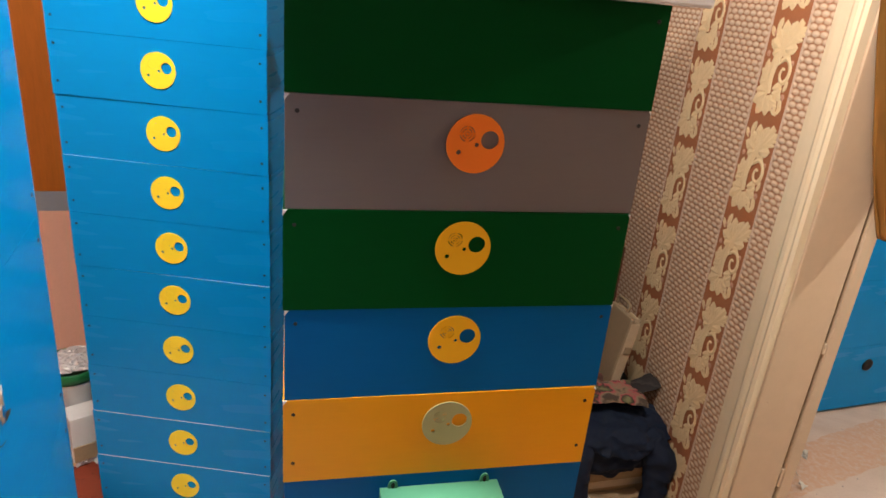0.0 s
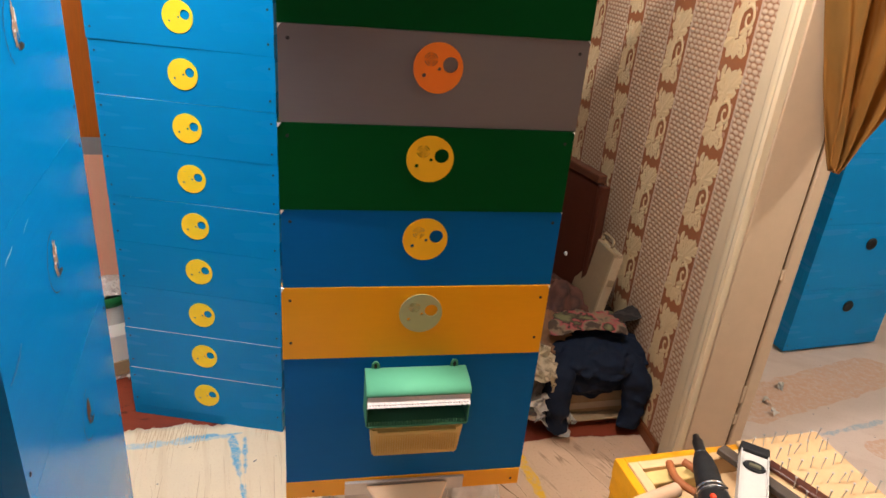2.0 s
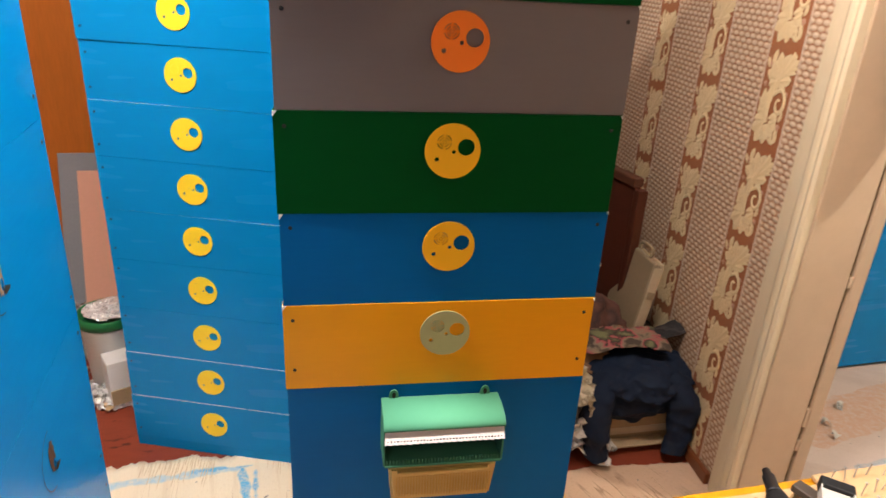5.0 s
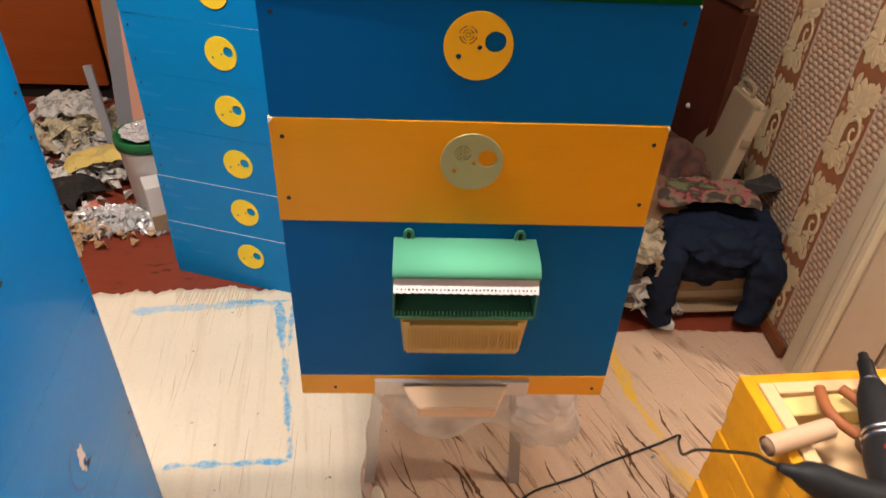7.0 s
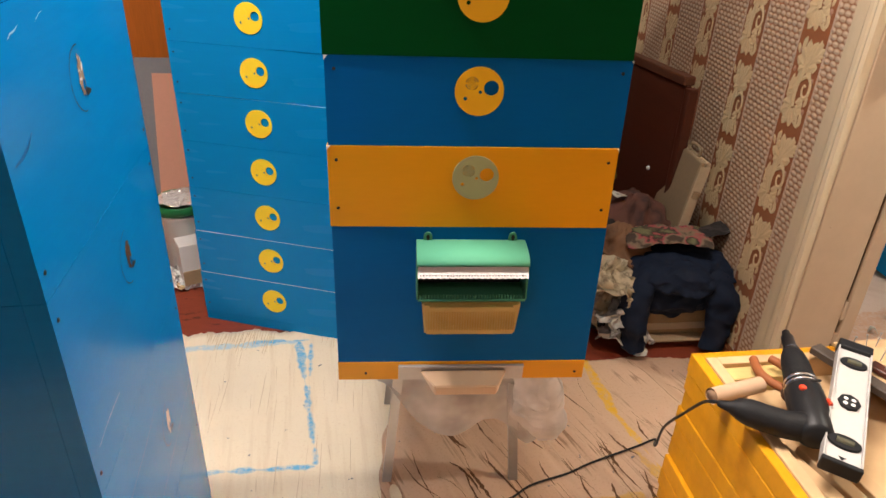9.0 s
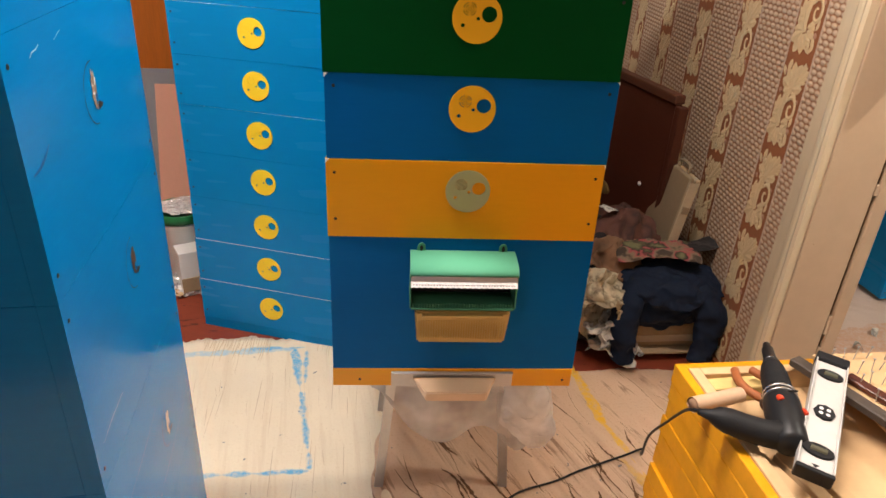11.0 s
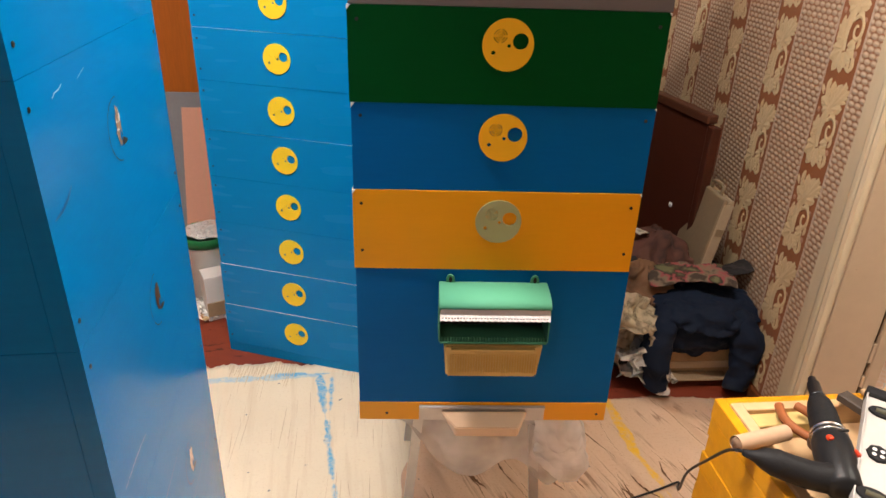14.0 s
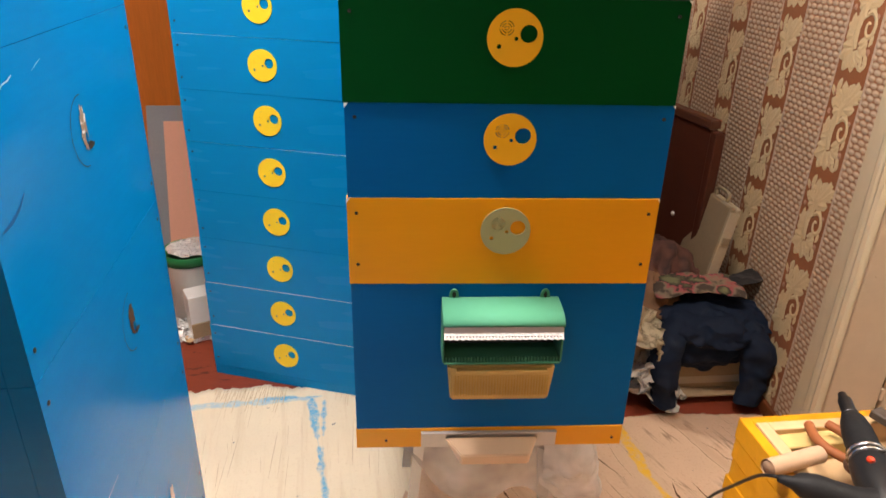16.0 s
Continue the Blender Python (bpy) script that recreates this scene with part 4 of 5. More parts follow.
tv = [bm.verts.new(p) for p in ((-0.088, -0.060, 0.642), (0.094, -0.060, 0.642), (0.088, -0.052, 0.566), (-0.082, -0.052, 0.566), (-0.088, -0.0006, 0.642), (0.094, -0.0006, 0.642), (0.088, -0.0006, 0.566), (-0.082, -0.0006, 0.566))]
for f in ((0, 3, 2, 1), (4, 5, 6, 7), (0, 4, 7, 3), (1, 2, 6, 5), (3, 7, 6, 2), (0, 1, 5, 4)):
    bm.faces.new([tv[i] for i in f])
bmesh.ops.recalc_face_normals(bm, faces=bm.faces)
bmesh.ops.bevel(bm, geom=bm.edges[:], offset=0.004, segments=3, affect="EDGES")
part("tray_body", bm, tray_beige, tray)
part("lip", box_bm(-0.074, 0.080, -0.066, -0.058, 0.632, 0.6375, 0.002), tray_beige, tray, "moulded grip lip")
bm = bmesh.new()
for k in range(34):
    x = -0.076 + 0.0048 * k
    merge(bm, box_bm(x, x + 0.0022, -0.0602, -0.0560, 0.5800, 0.6220))
tray_rib = surface("amber_plastic_rib", (0.55, 0.355, 0.085), 0.35)
rib = part("ribs", bm, tray_rib, tray, "fine upright ribs")
rib.location.y = 0.0015
rib["kind"] = "stuff"
for x in (-0.077, 0.078):
    bm = prism_bm([(x + 0.008 * math.cos(radians(a)), 0.746 + 0.012 * math.sin(radians(a))) for a in range(0, 181, 20)] + [(x - 0.008, 0.738), (x + 0.008, 0.738)], -0.0035, -0.0004)
    tab = part("fixing_tab", bm, lid_green, porch)
    # A near-black patch on the tab paints the slot's shade.
    part("slot", prism_bm([(x + 0.0032 * math.cos(radians(a)), 0.748 + 0.006 * math.sin(radians(a))) for a in range(0, 360, 30)], -0.0040, -0.0034), dark_shade_and_parts, tab, "near-black patch painting the keyhole slot's shade")

# thin plastic film under the hive
def film_mat(name="clear_crumpled_film", low=0.30, high=0.62):
    m, t, b = node_mat(name)
    out = t.nodes["Material Output"]
    tr = t.nodes.new("ShaderNodeBsdfTransparent")
    tr.inputs[0].default_value = (0.93, 0.93, 0.94, 1)
    v = coords(t)
    b.inputs["Base Color"].default_value = (0.90, 0.89, 0.88, 1)
    b.inputs["Roughness"].default_value = 0.07
    bump(t, b, noise_tex(t, v, 16, 2, 0.5), 0.5, 0.008)
    milk = t.nodes.new("ShaderNodeBsdfTranslucent")
    milk.inputs[0].default_value = (0.92, 0.90, 0.88, 1)
    body = t.nodes.new("ShaderNodeMixShader")
    body.inputs[0].default_value = 0.25
    link(t, b.outputs[0], body.inputs[1])
    link(t, milk.outputs[0], body.inputs[2])
    mx = t.nodes.new("ShaderNodeMixShader")
    fac = ramp(t, noise_tex(t, v, 9, 3, 0.5), [(0.35, (low, low, low)), (0.72, (high, high, high))])
    link(t, fac, mx.inputs[0])
    link(t, tr.outputs[0], mx.inputs[1])
    link(t, body.outputs[0], mx.inputs[2])
    link(t, mx.outputs[0], out.inputs["Surface"])
    return m


def crumple_bm(nx, ny, place, amp, freq, seed, octaves=4):
    """A crumpled sheet; place(u, v) gives its resting place, creases push it about."""
    bm = bmesh.new()
    off = Vector((seed * 5.1, seed * 2.3, seed))
    rows = []
    for j in range(ny + 1):
        row = []
        for i in range(nx + 1):
            p = Vector(place(i / nx, j / ny))
            d = Vector((0, 0, 0))
            f, a = freq, amp
            for _ in range(octaves):
                q = p * f + off
                d += a * Vector((1 - 2 * abs(noise.noise(q)), 1 - 2 * abs(noise.noise(q + Vector((9, 3, 1)))), 1 - 2 * abs(noise.noise(q + Vector((4, 7, 5))))))
                f, a = f * 2.1, a * 0.5
            row.append(bm.verts.new(p + d))
        rows.append(row)
    for j in range(ny):
        for i in range(nx):
            bm.faces.new((rows[j][i], rows[j][i + 1], rows[j + 1][i + 1], rows[j + 1][i]))
    return bm


film = film_mat()


def hang(u, v):
    x = -0.235 + 0.46 * u
    bulge = math.sin(math.pi * v)
    drop = 0.20 + 0.10 * math.exp(-((u - 0.90) / 0.12) ** 2) + 0.07 * math.exp(-((u - 0.42) / 0.2) ** 2) - 0.10 * math.exp(-((u - 0.0) / 0.15) ** 2)
    return (x * (1 - 0.15 * v) + 0.02 * v, 0.055 + 0.03 * bulge + 0.05 * v, 0.412 - drop * v)


bag_white = film_mat("clear_wrinkled_bag", 0.50, 0.88)


def bag_lobe(depth):
    """One wall of the bag: narrow where it hangs from the floor board, fuller and slanting below."""
    def place(u, v):
        left = 0.120 + 0.012 * v + 0.065 * max(0.0, v - 0.72) / 0.28
        right = 0.186 + 0.072 * math.sin(min(1.0, v / 0.82) * math.pi / 2) - 0.020 * max(0.0, v - 0.82) / 0.18
        return (left + (right - left) * u, 0.095 + depth * math.sin(math.pi * u) * math.sin(math.pi * min(1, 0.15 + v)), 0.412 - 0.268 * v)
    return place


bm = crumple_bm(46, 60, bag_lobe(-0.030), 0.0075, 9, 4, 3)
merge(bm, crumple_bm(46, 60, bag_lobe(0.025), 0.0075, 9, 9, 3))
tagged(part("plastic_bag", bm, bag_white), "clear wrinkled plastic bag hanging under the hive", "plastic bag")
tagged(part("plastic_film", smooth(crumple_bm(90, 60, hang, 0.010, 6, 3, 2)), film), "clear crumpled plastic film hanging under the hive", "plastic film")

# ---- stack of yellow rims with tools on top ----
RIMS = pose(0.452, -0.032, 0, 0, 0, 4)
rim_group = "stacked yellow hive rims"


def hive_rim(m, h, label, paint, w=0.505, depth=0.47, wall=0.020, group=rim_group):
    ob = thing("shallow_crate", label, "crate", group, m=m)
    part("side_slat", box_bm(0, wall, -depth, 0, 0, h, 0.0015, 1), paint, ob)
    part("side_slat", box_bm(w - wall, w, -depth, 0, 0, h, 0.0015, 1), paint, ob)
    part("end_slat", box_bm(wall, w - wall, -wall, 0, 0, h, 0.0015, 1), paint, ob)
    part("end_slat", box_bm(wall, w - wall, -depth, -depth + wall, 0, h, 0.0015, 1), paint, ob)
    return ob


rnd = random.Random(4)
H = 0.0445
blotchy_yellow = surface("uneven_yellow_paint", (0.60, 0.265, 0.005), 0.42, vary=0.2, big=9, fine=60, relief=0.3, spot=((0.50, 0.20, 0.01), 6, 0.62))
for i in range(11):
    dx, dy, tz = rnd.uniform(-0.005, 0.005), rnd.uniform(-0.005, 0.003), rnd.uniform(-0.7, 0.7)
    if i == 10:
        dx = dy = tz = 0
    hive_rim(RIMS @ pose(dx, dy, 0.0165 + H * i, 0, 0, tz), H - 0.0008, "low yellow painted wooden crate in a stack", blotchy_yellow)
# Only the lowest crate shows; the unseen rest is stacked to shade the wall.
for i in range(9):
    hive_rim(ROOF @ pose(-0.315 + rnd.uniform(-0.003, 0.003), 0.20, 0.0205 + H * i), H - 0.0008, "low yellow painted wooden crate on the hive roof, stacked high for its shadow", yellow_paint, group="yellow crates on the roof")
lining = thing("pine_lining_frame", "bare pine frame set inside the top yellow rim", "frame", m=RIMS)
for b in (box_bm(0.0205, 0.043, -0.448, -0.0205, 0.455, 0.509, 0.0015, 1), box_bm(0.462, 0.4845, -0.448, -0.0205, 0.455, 0.509, 0.0015, 1),
          box_bm(0.0435, 0.4615, -0.043, -0.0205, 0.455, 0.509, 0.0015, 1), box_bm(0.0435, 0.4615, -0.448, -0.4255, 0.455, 0.509, 0.0015, 1)):
    part("slat", b, raw_wood, lining)
tagged(part("tray_board", box_bm(0.0435, 0.4615, -0.4250, -0.0435, 0.455, 0.465), raw_wood), "bare wooden board inside the yellow rims", "board").matrix_basis = RIMS

# board with upright nails
nail_board = thing("nail_board", "pale board studded with upright nails", "board", m=RIMS)
part("board", box_bm(0.30, 0.52, -0.30, -0.005, 0.5095, 0.520, 0.002, 1), raw_wood, nail_board)
nail = lathe_bm([(0.0011, 0), (0.0011, 0.030), (0.0030, 0.0302), (0.0030, 0.0312)], 8)
nail_me = bpy.data.meshes.new("nail")
nail.to_mesh(nail_me)
nail.free()
nail_me.materials.append(grey_steel)
for i in range(7):
    for j in range(7):
        shared("nail", nail_me, nail_board, pose(0.325 + 0.029 * i + rnd.uniform(-0.005, 0.005), -0.285 + 0.043 * j + rnd.uniform(-0.006, 0.006), 0.5195, rnd.uniform(-9, 9), rnd.uniform(-9, 9), 0))

# spirit level
level = thing("spirit_level", "short white spirit level with three black vials", "spirit level", m=pose(0.643, -0.232, 0.550, 1, 3, -34.4))
level_white = surface("worn_white_enamel", (0.74, 0.72, 0.70), 0.35, vary=0.05)
bm = bmesh.new()
for b in (box_bm(-0.026, 0.026, -0.172, 0.172, -0.007, 0.005), box_bm(-0.0285, -0.026, -0.172, 0.172, -0.012, 0.012, 0.0005, 1), box_bm(0.026, 0.0285, -0.172, 0.172, -0.012, 0.012, 0.0005, 1)):
    merge(bm, b)
part("rail", bm, surface("scuffed_grey_enamel", (0.47, 0.455, 0.43), 0.35, vary=0.08), level)
part("end_cap", box_bm(-0.0295, 0.0295, 0.155, 0.182, -0.013, 0.013, 0.003), black_plastic, level)
part("end_cap", box_bm(-0.0295, 0.0295, -0.182, -0.172, -0.013, 0.013, 0.003), black_plastic, level)
vial_clear = surface("yellowish_vial", (0.10, 0.095, 0.065), 0.1, vary=0.05)
for y, sx, sy, sides in ((0.112, 0.98, 0.66, 28), (-0.012, 0.78, 0.92, 8), (-0.122, 1.08, 0.70, 28)):
    bm = lathe_bm([(0.012, 0), (0.0225, 0), (0.0235, 0.002), (0.0225, 0.0045), (0.012, 0.0040)], sides)
    bmesh.ops.scale(bm, vec=(sx, sy, 1), verts=bm.verts)
    v = part("vial_ring", bm, black_plastic, level)
    v.location = (0, y, 0.0052)
    if sides > 8:
        part("vial", tube_bm([(-0.012 * sx, 0, 0.004), (0.012 * sx, 0, 0.004)], 0.0055, 10), vial_clear, v, "yellowish bubble vial")
    else:
        for a in (45, 135, 225, 315):
            part("opening", prism_bm([(0.0085 * math.cos(radians(a)) + 0.0038 * math.cos(radians(k)), 0.0095 * math.sin(radians(a)) + 0.0042 * math.sin(radians(k))) for k in range(0, 360, 45)], 0.0046, 0.0050, "z"), level_white, v, "pale gap in the block")
part("arrow_mark", prism_bm([(-0.006, -0.156), (0.006, -0.156), (0, -0.164)], 0.0052, 0.0058, "z"), black_plastic, level)

# hammer drill
drill = thing("hammer_drill", "black hammer drill with chisel bit and red switch", "drill", m=pose(0.562, -0.258, 0.533, 0, 0, 4) @ Matrix.Scale(0.97, 4) @ pose(0.085, 0.215, 0))
drill_grip = surface("black_ribbed_rubber", (0.012, 0.012, 0.013), 0.58, gloss=0.2, vary=0.2, fine=220, relief=0.5)


def along(bm, a, b):
    """Lays a turned shape's z axis from a to b."""
    a, b = Vector(a), Vector(b)
    q = (b - a).to_track_quat("Z", "Y").to_matrix().to_4x4()
    bm.transform(Matrix.Translation(a) @ q)
    return bm


axis0, axis1 = Vector((-0.085, -0.215, 0.012)), Vector((0.0, 0.0, 0.022))
L = (axis1 - axis0).length
part("motor_body", smooth(along(lathe_bm([(0.004, -0.060), (0.022, -0.058), (0.0285, -0.050), (0.0295, -0.012), (0.0325, 0.0), (0.0335, 0.030), (0.0325, 0.056), (0.030, 0.066)], 24), axis0, axis1)), black_plastic, drill)
part("gear_neck", smooth(along(lathe_bm([(0.030, 0.067), (0.0285, 0.090), (0.026, 0.105), (0.0265, 0.112), (0.025, 0.140), (0.021, 0.165), (0.016, 0.180)], 24), axis0, axis1)), drill_grip, drill, "ribbed black chuck sleeve")
for h in (0.064, 0.075):
    part("silver_band", smooth(along(lathe_bm([(0.0305, h), (0.0318, h + 0.001), (0.0318, h + 0.004), (0.0300, h + 0.005)], 24), axis0, axis1)), surface("bright_steel", (0.7, 0.7, 0.7), 0.25, metal=1.0), drill, "bright steel band")
part("bit", smooth(along(lathe_bm([(0.0150, 0.181), (0.0150, 0.186), (0.0125, 0.188), (0.0120, 0.225), (0.0085, 0.228), (0.0075, L + 0.012), (0.001, L + 0.013)], 16), axis0, axis1)), surface("blued_steel", (0.10, 0.10, 0.11), 0.3, metal=0.9), drill, "steel chisel bit")
grip = [Vector(p) for p in ((-0.092, -0.236, 0.010), (-0.118, -0.236, 0.008), (-0.145, -0.228, 0.010), (-0.172, -0.216, 0.014), (-0.196, -0.206, 0.020), (-0.212, -0.199, 0.023), (-0.226, -0.196, 0.026), (-0.246, -0.190, 0.030))]
part("handle", smooth(tube_bm(grip, 0.02, 18, radii=[0.028, 0.0255, 0.0245, 0.0240, 0.0235, 0.0190, 0.0105, 0.0055])), drill_grip, drill, "black rubber pistol grip")
# A near-black block paints the shade of a slot; nothing is cut.
part("vent_slot", box_bm(-0.062, -0.042, -0.168, -0.163, 0.044, 0.0475, 0.001, 1), dark_shade_and_parts, drill, "near-black block painting a cooling slot's shade")
part("switch", box_bm(-0.092, -0.081, -0.186, -0.175, 0.040, 0.0490, 0.003), surface("red_plastic", (0.65, 0.05, 0.015), 0.35), drill, "red plastic switch")
part("switch", box_bm(-0.053, -0.047, -0.215, -0.200, 0.028, 0.036, 0.002), surface("red_plastic_catch", (0.55, 0.05, 0.02), 0.35), drill, "red plastic catch")
cord_pts = [(0.406, -0.241, 0.561), (0.400, -0.228, 0.552), (0.408, -0.190, 0.515), (0.420, -0.125, 0.435), (0.441, -0.020, 0.300), (0.490, 0.090, 0.140), (0.545, 0.205, 0.030), (0.560, 0.238, 0.0135), (0.500, 0.212, 0.0135), (0.370, 0.160, 0.0135), (0.296, 0.124, 0.0135), (0.20, 0.090, 0.0135), (0.13, 0.045, 0.0135), (0.04, 0.035, 0.0135), (0.00, -0.06, 0.0135), (0.03, -0.25, 0.0135), (0.16, -0.5, 0.0135)]


def spline(points, steps=8):
    pts = [Vector(p) for p in points]
    out = []
    for i in range(len(pts) - 1):
        p0, p1, p2, p3 = pts[max(i - 1, 0)], pts[i], pts[i + 1], pts[min(i + 2, len(pts) - 1)]
        for k in range(steps):
            f = k / steps
            out.append(0.5 * (2 * p1 + (p2 - p0) * f + (2 * p0 - 5 * p1 + 4 * p2 - p3) * f * f + (3 * p1 - p0 - 3 * p2 + p3) * f ** 3))
    out.append(pts[-1])
    return out


tagged(part("power_cord", smooth(tube_bm(spline(cord_pts), 0.0029, 8)), black_plastic), "thin black power cord trailing to the floor", "power cord")

# pliers, roll, sticks and bars in the tray
pliers = thing("pliers", "rusty pliers with worn orange-brown handles", "pliers")
rust = surface("rusty_steel", (0.10, 0.055, 0.035), 0.55, metal=0.5, vary=0.3)
grip_orange = surface("worn_orange_rubber", (0.27, 0.085, 0.026), 0.6, vary=0.25)
part("handle", smooth(tube_bm(spline([(0.578, -0.168, 0.520), (0.556, -0.140, 0.522), (0.549, -0.110, 0.522), (0.558, -0.072, 0.520)]), 0.0085, 10)), grip_orange, pliers)
part("handle", smooth(tube_bm(spline([(0.582, -0.168, 0.522), (0.604, -0.138, 0.522), (0.604, -0.105, 0.524), (0.590, -0.075, 0.523)]), 0.0085, 10)), grip_orange, pliers)
part("joint", smooth(lathe_bm([(0.006, 0), (0.019, 0.001), (0.021, 0.008), (0.017, 0.016), (0.002, 0.017)], 18, (0.580, -0.180, 0.514))), rust, pliers)
part("jaws", smooth(tube_bm([(0.580, -0.178, 0.517), (0.582, -0.200, 0.516), (0.584, -0.228, 0.513)], 0.01, 10, radii=[0.013, 0.011, 0.004])), rust, pliers, "dark steel jaws")
roll = thing("cardboard_roll", "short tan cardboard roll resting on the rim", "roll")
part("tube", smooth(tube_bm([(0.425, -0.186, 0.527), (0.535, -0.148, 0.520)], 0.0148, 20, caps=False)), surface("tan_roll_card", (0.46, 0.30, 0.19), 0.7), roll)
# The capped core's darker card colour paints the shade inside the roll.
part("core", smooth(tube_bm([(0.4255, -0.1858, 0.527), (0.535, -0.148, 0.520)], 0.0115, 16)), surface("roll_inside_shade", (0.25, 0.15, 0.09), 0.8), roll, "inner core coloured darker for shade")
for k, (x, y, a, l) in enumerate(((0.515, -0.275, 18, 0.20), (0.555, -0.275, 15, 0.22), (0.60, -0.29, 12, 0.2))):
    tagged(part("pine_stick", box_bm(-0.013, 0.013, -l, 0, 0, 0.028, 0.0015, 1), raw_wood), "short pale squared pine stick", "wood stick", "pine sticks in the tray").matrix_basis = pose(x, y, 0.4655 + 0.002 * k, 0, 0, a)
tagged(part("pine_block", box_bm(-0.07, 0.07, -0.018, 0.018, 0, 0.034, 0.002, 1), surface("yellowish_pine", (0.58, 0.42, 0.16), 0.6)), "squared yellowish pine block in the tray", "wood block").matrix_basis = pose(0.575, -0.083, 0.4655, 0, 0, 6)
dark_bar = surface("tarred_wood", (0.06, 0.045, 0.035), 0.6, vary=0.25)
tagged(part("dark_bar", box_bm(-0.014, 0.014, -0.30, 0.0, 0, 0.016, 0.002, 1), dark_bar), "dark flat bar lying across the tray", "bar").matrix_basis = pose(0.690, -0.050, 0.5215, 0, 0, 24)
tagged(part("brown_batten", box_bm(-0.012, 0.012, -0.17, 0.0, 0, 0.012, 0.002, 1), brown_wood), "short dark brown batten by the nails", "batten").matrix_basis = pose(0.775, -0.10, 0.5215, 0, 0, 26)

# ---- second room: gold curtain ----
m, t, b = node_mat("gold_satin")
v = coords(t, (1, 1, 0.3))
link(t, mix(t, noise_tex(t, v, 20, 4), (0.31, 0.14, 0.03), (0.52, 0.28, 0.08)), b.inputs["Base Color"])
b.inputs["Roughness"].default_value = 0.24
b.inputs["Metallic"].default_value = 0.6
gold = m
rows = []
bm = bmesh.new()
for j in range(61):
    f = j / 60
    z = 1.055 + (2.08 - 1.055) * f
    left = 1.066 - 0.42 * (z - 1.055) * (1 - 0.45 * f) + 0.012 * math.sin(5.0 * f)
    width = 0.008 + 0.70 * f ** 0.9
    row = []
    for i in range(81):
        u = i / 80
        fold = math.sin(u * 21 + 2.2 * f + 1.1 * math.sin(6 * f)) * 0.6 + 0.30 * math.sin(u * 47 + 5 * f)
        row.append(bm.verts.new((left + width * u, 0.325 - 0.02 * u + (0.012 + 0.060 * f ** 0.6) * fold, z)))
    rows.append(row)
for j in range(60):
    for i in range(80):
        bm.faces.new((rows[j][i], rows[j][i + 1], rows[j + 1][i + 1], rows[j + 1][i]))
ob = tagged(part("curtain", smooth(bm), gold), "gold satin curtain drawn aside in the doorway", "curtain")
md = ob.modifiers.new("thickness", "SOLIDIFY")
md.thickness = 0.002
tagged(part("curtain_rod", smooth(tube_bm([(0.94, 0.318, 2.078), (1.70, 0.285, 2.078)], 0.009, 12)), brown_wood), "thin dark curtain rod over the doorway", "curtain rod")

# ---- corner behind the hive: headboard, case, trousers, rags ----
hb = thing("headboard", "dark red-brown varnished bed headboard against the wall", "headboard", m=pose(0.800, 0.975, 0.015, 0, 0, 103.5))
part("panel", box_bm(0.03, 0.95, -0.012, 0.012, 0.03, 0.755, 0.003, 1), brown_wood, hb)
part("top_rail", box_bm(0.030, 0.956, -0.020, 0.020, 0.7555, 0.785, 0.005), surface("scuffed_brown_rail", (0.095, 0.036, 0.020), 0.45, vary=0.25), hb, "scuffed lighter top rail")
part("post", box_bm(0.000, 0.0295, -0.018, 0.018, -0.015, 0.752, 0.004), brown_wood, hb)
for x, z in ((0.147, 0.435),):
    part("stud", smooth(lathe_bm([(0.008, 0), (0.0085, 0.004), (0.004, 0.008)], 12)), level_white, hb, "small pale stud").matrix_basis = pose(x, 0.0125, z, -90, 0, 0)

plaque = part("plaque", smooth(lathe_bm([(0.0005, 0.004), (0.030, 0.004), (0.034, 0.002), (0.034, 0.0)], 28)), surface("brassy_label", (0.22, 0.15, 0.05), 0.45, vary=0.2), hb, "oval brassy plaque")
plaque.matrix_basis = pose(0.390, 0.0125, 0.326, -90, 0, 0) @ Matrix.Diagonal((1.6, 0.75, 1, 1))
case_mat = surface("dusty_beige_plastic", (0.29, 0.225, 0.14), 0.36, vary=0.14, relief=0.2)
case = thing("plastic_case", "dusty beige plastic case leaning by the wall", "case", m=pose(0.792, 0.845, 0.330, 0, 9, 3))
# One shell and the edge band are paler: the lit side put into colour.
for x0, x1 in ((-0.019, -0.0006), (0.0006, 0.019)):
    part("shell", box_bm(x0, x1, 0, 0.205, 0, 0.245, 0.007, 3), case_mat if x0 < -0.01 else surface("lit_beige_plastic", (0.42, 0.335, 0.22), 0.42, vary=0.12), case)
part("edge_band", box_bm(-0.0165, 0.0165, -0.004, -0.0004, 0.012, 0.232, 0.0016, 1), surface("lit_edge_beige", (0.46, 0.38, 0.26), 0.4, vary=0.15), case, "edge band painted paler for its lit side")
part("latch", box_bm(-0.012, 0.012, -0.009, -0.0042, 0.125, 0.150, 0.002), case_mat, case, "small dark latch")
part("handle", smooth(tube_bm(spline([(0, 0.06, 0.244), (0, 0.065, 0.268), (0, 0.125, 0.268), (0, 0.13, 0.244)]), 0.006, 8)), case_mat, case)

carton_tan = surface("grubby_tan_carton", (0.40, 0.29, 0.17), 0.75, vary=0.2)
carton = thing("carton", "grubby tan carton under the draped trousers", "carton", m=pose(0.765, 0.82, 0, 0, 0, 3))
part("box_side", box_bm(-0.13, 0.13, -0.12, 0.12, 0.002, 0.205, 0.003, 1), carton_tan, carton)
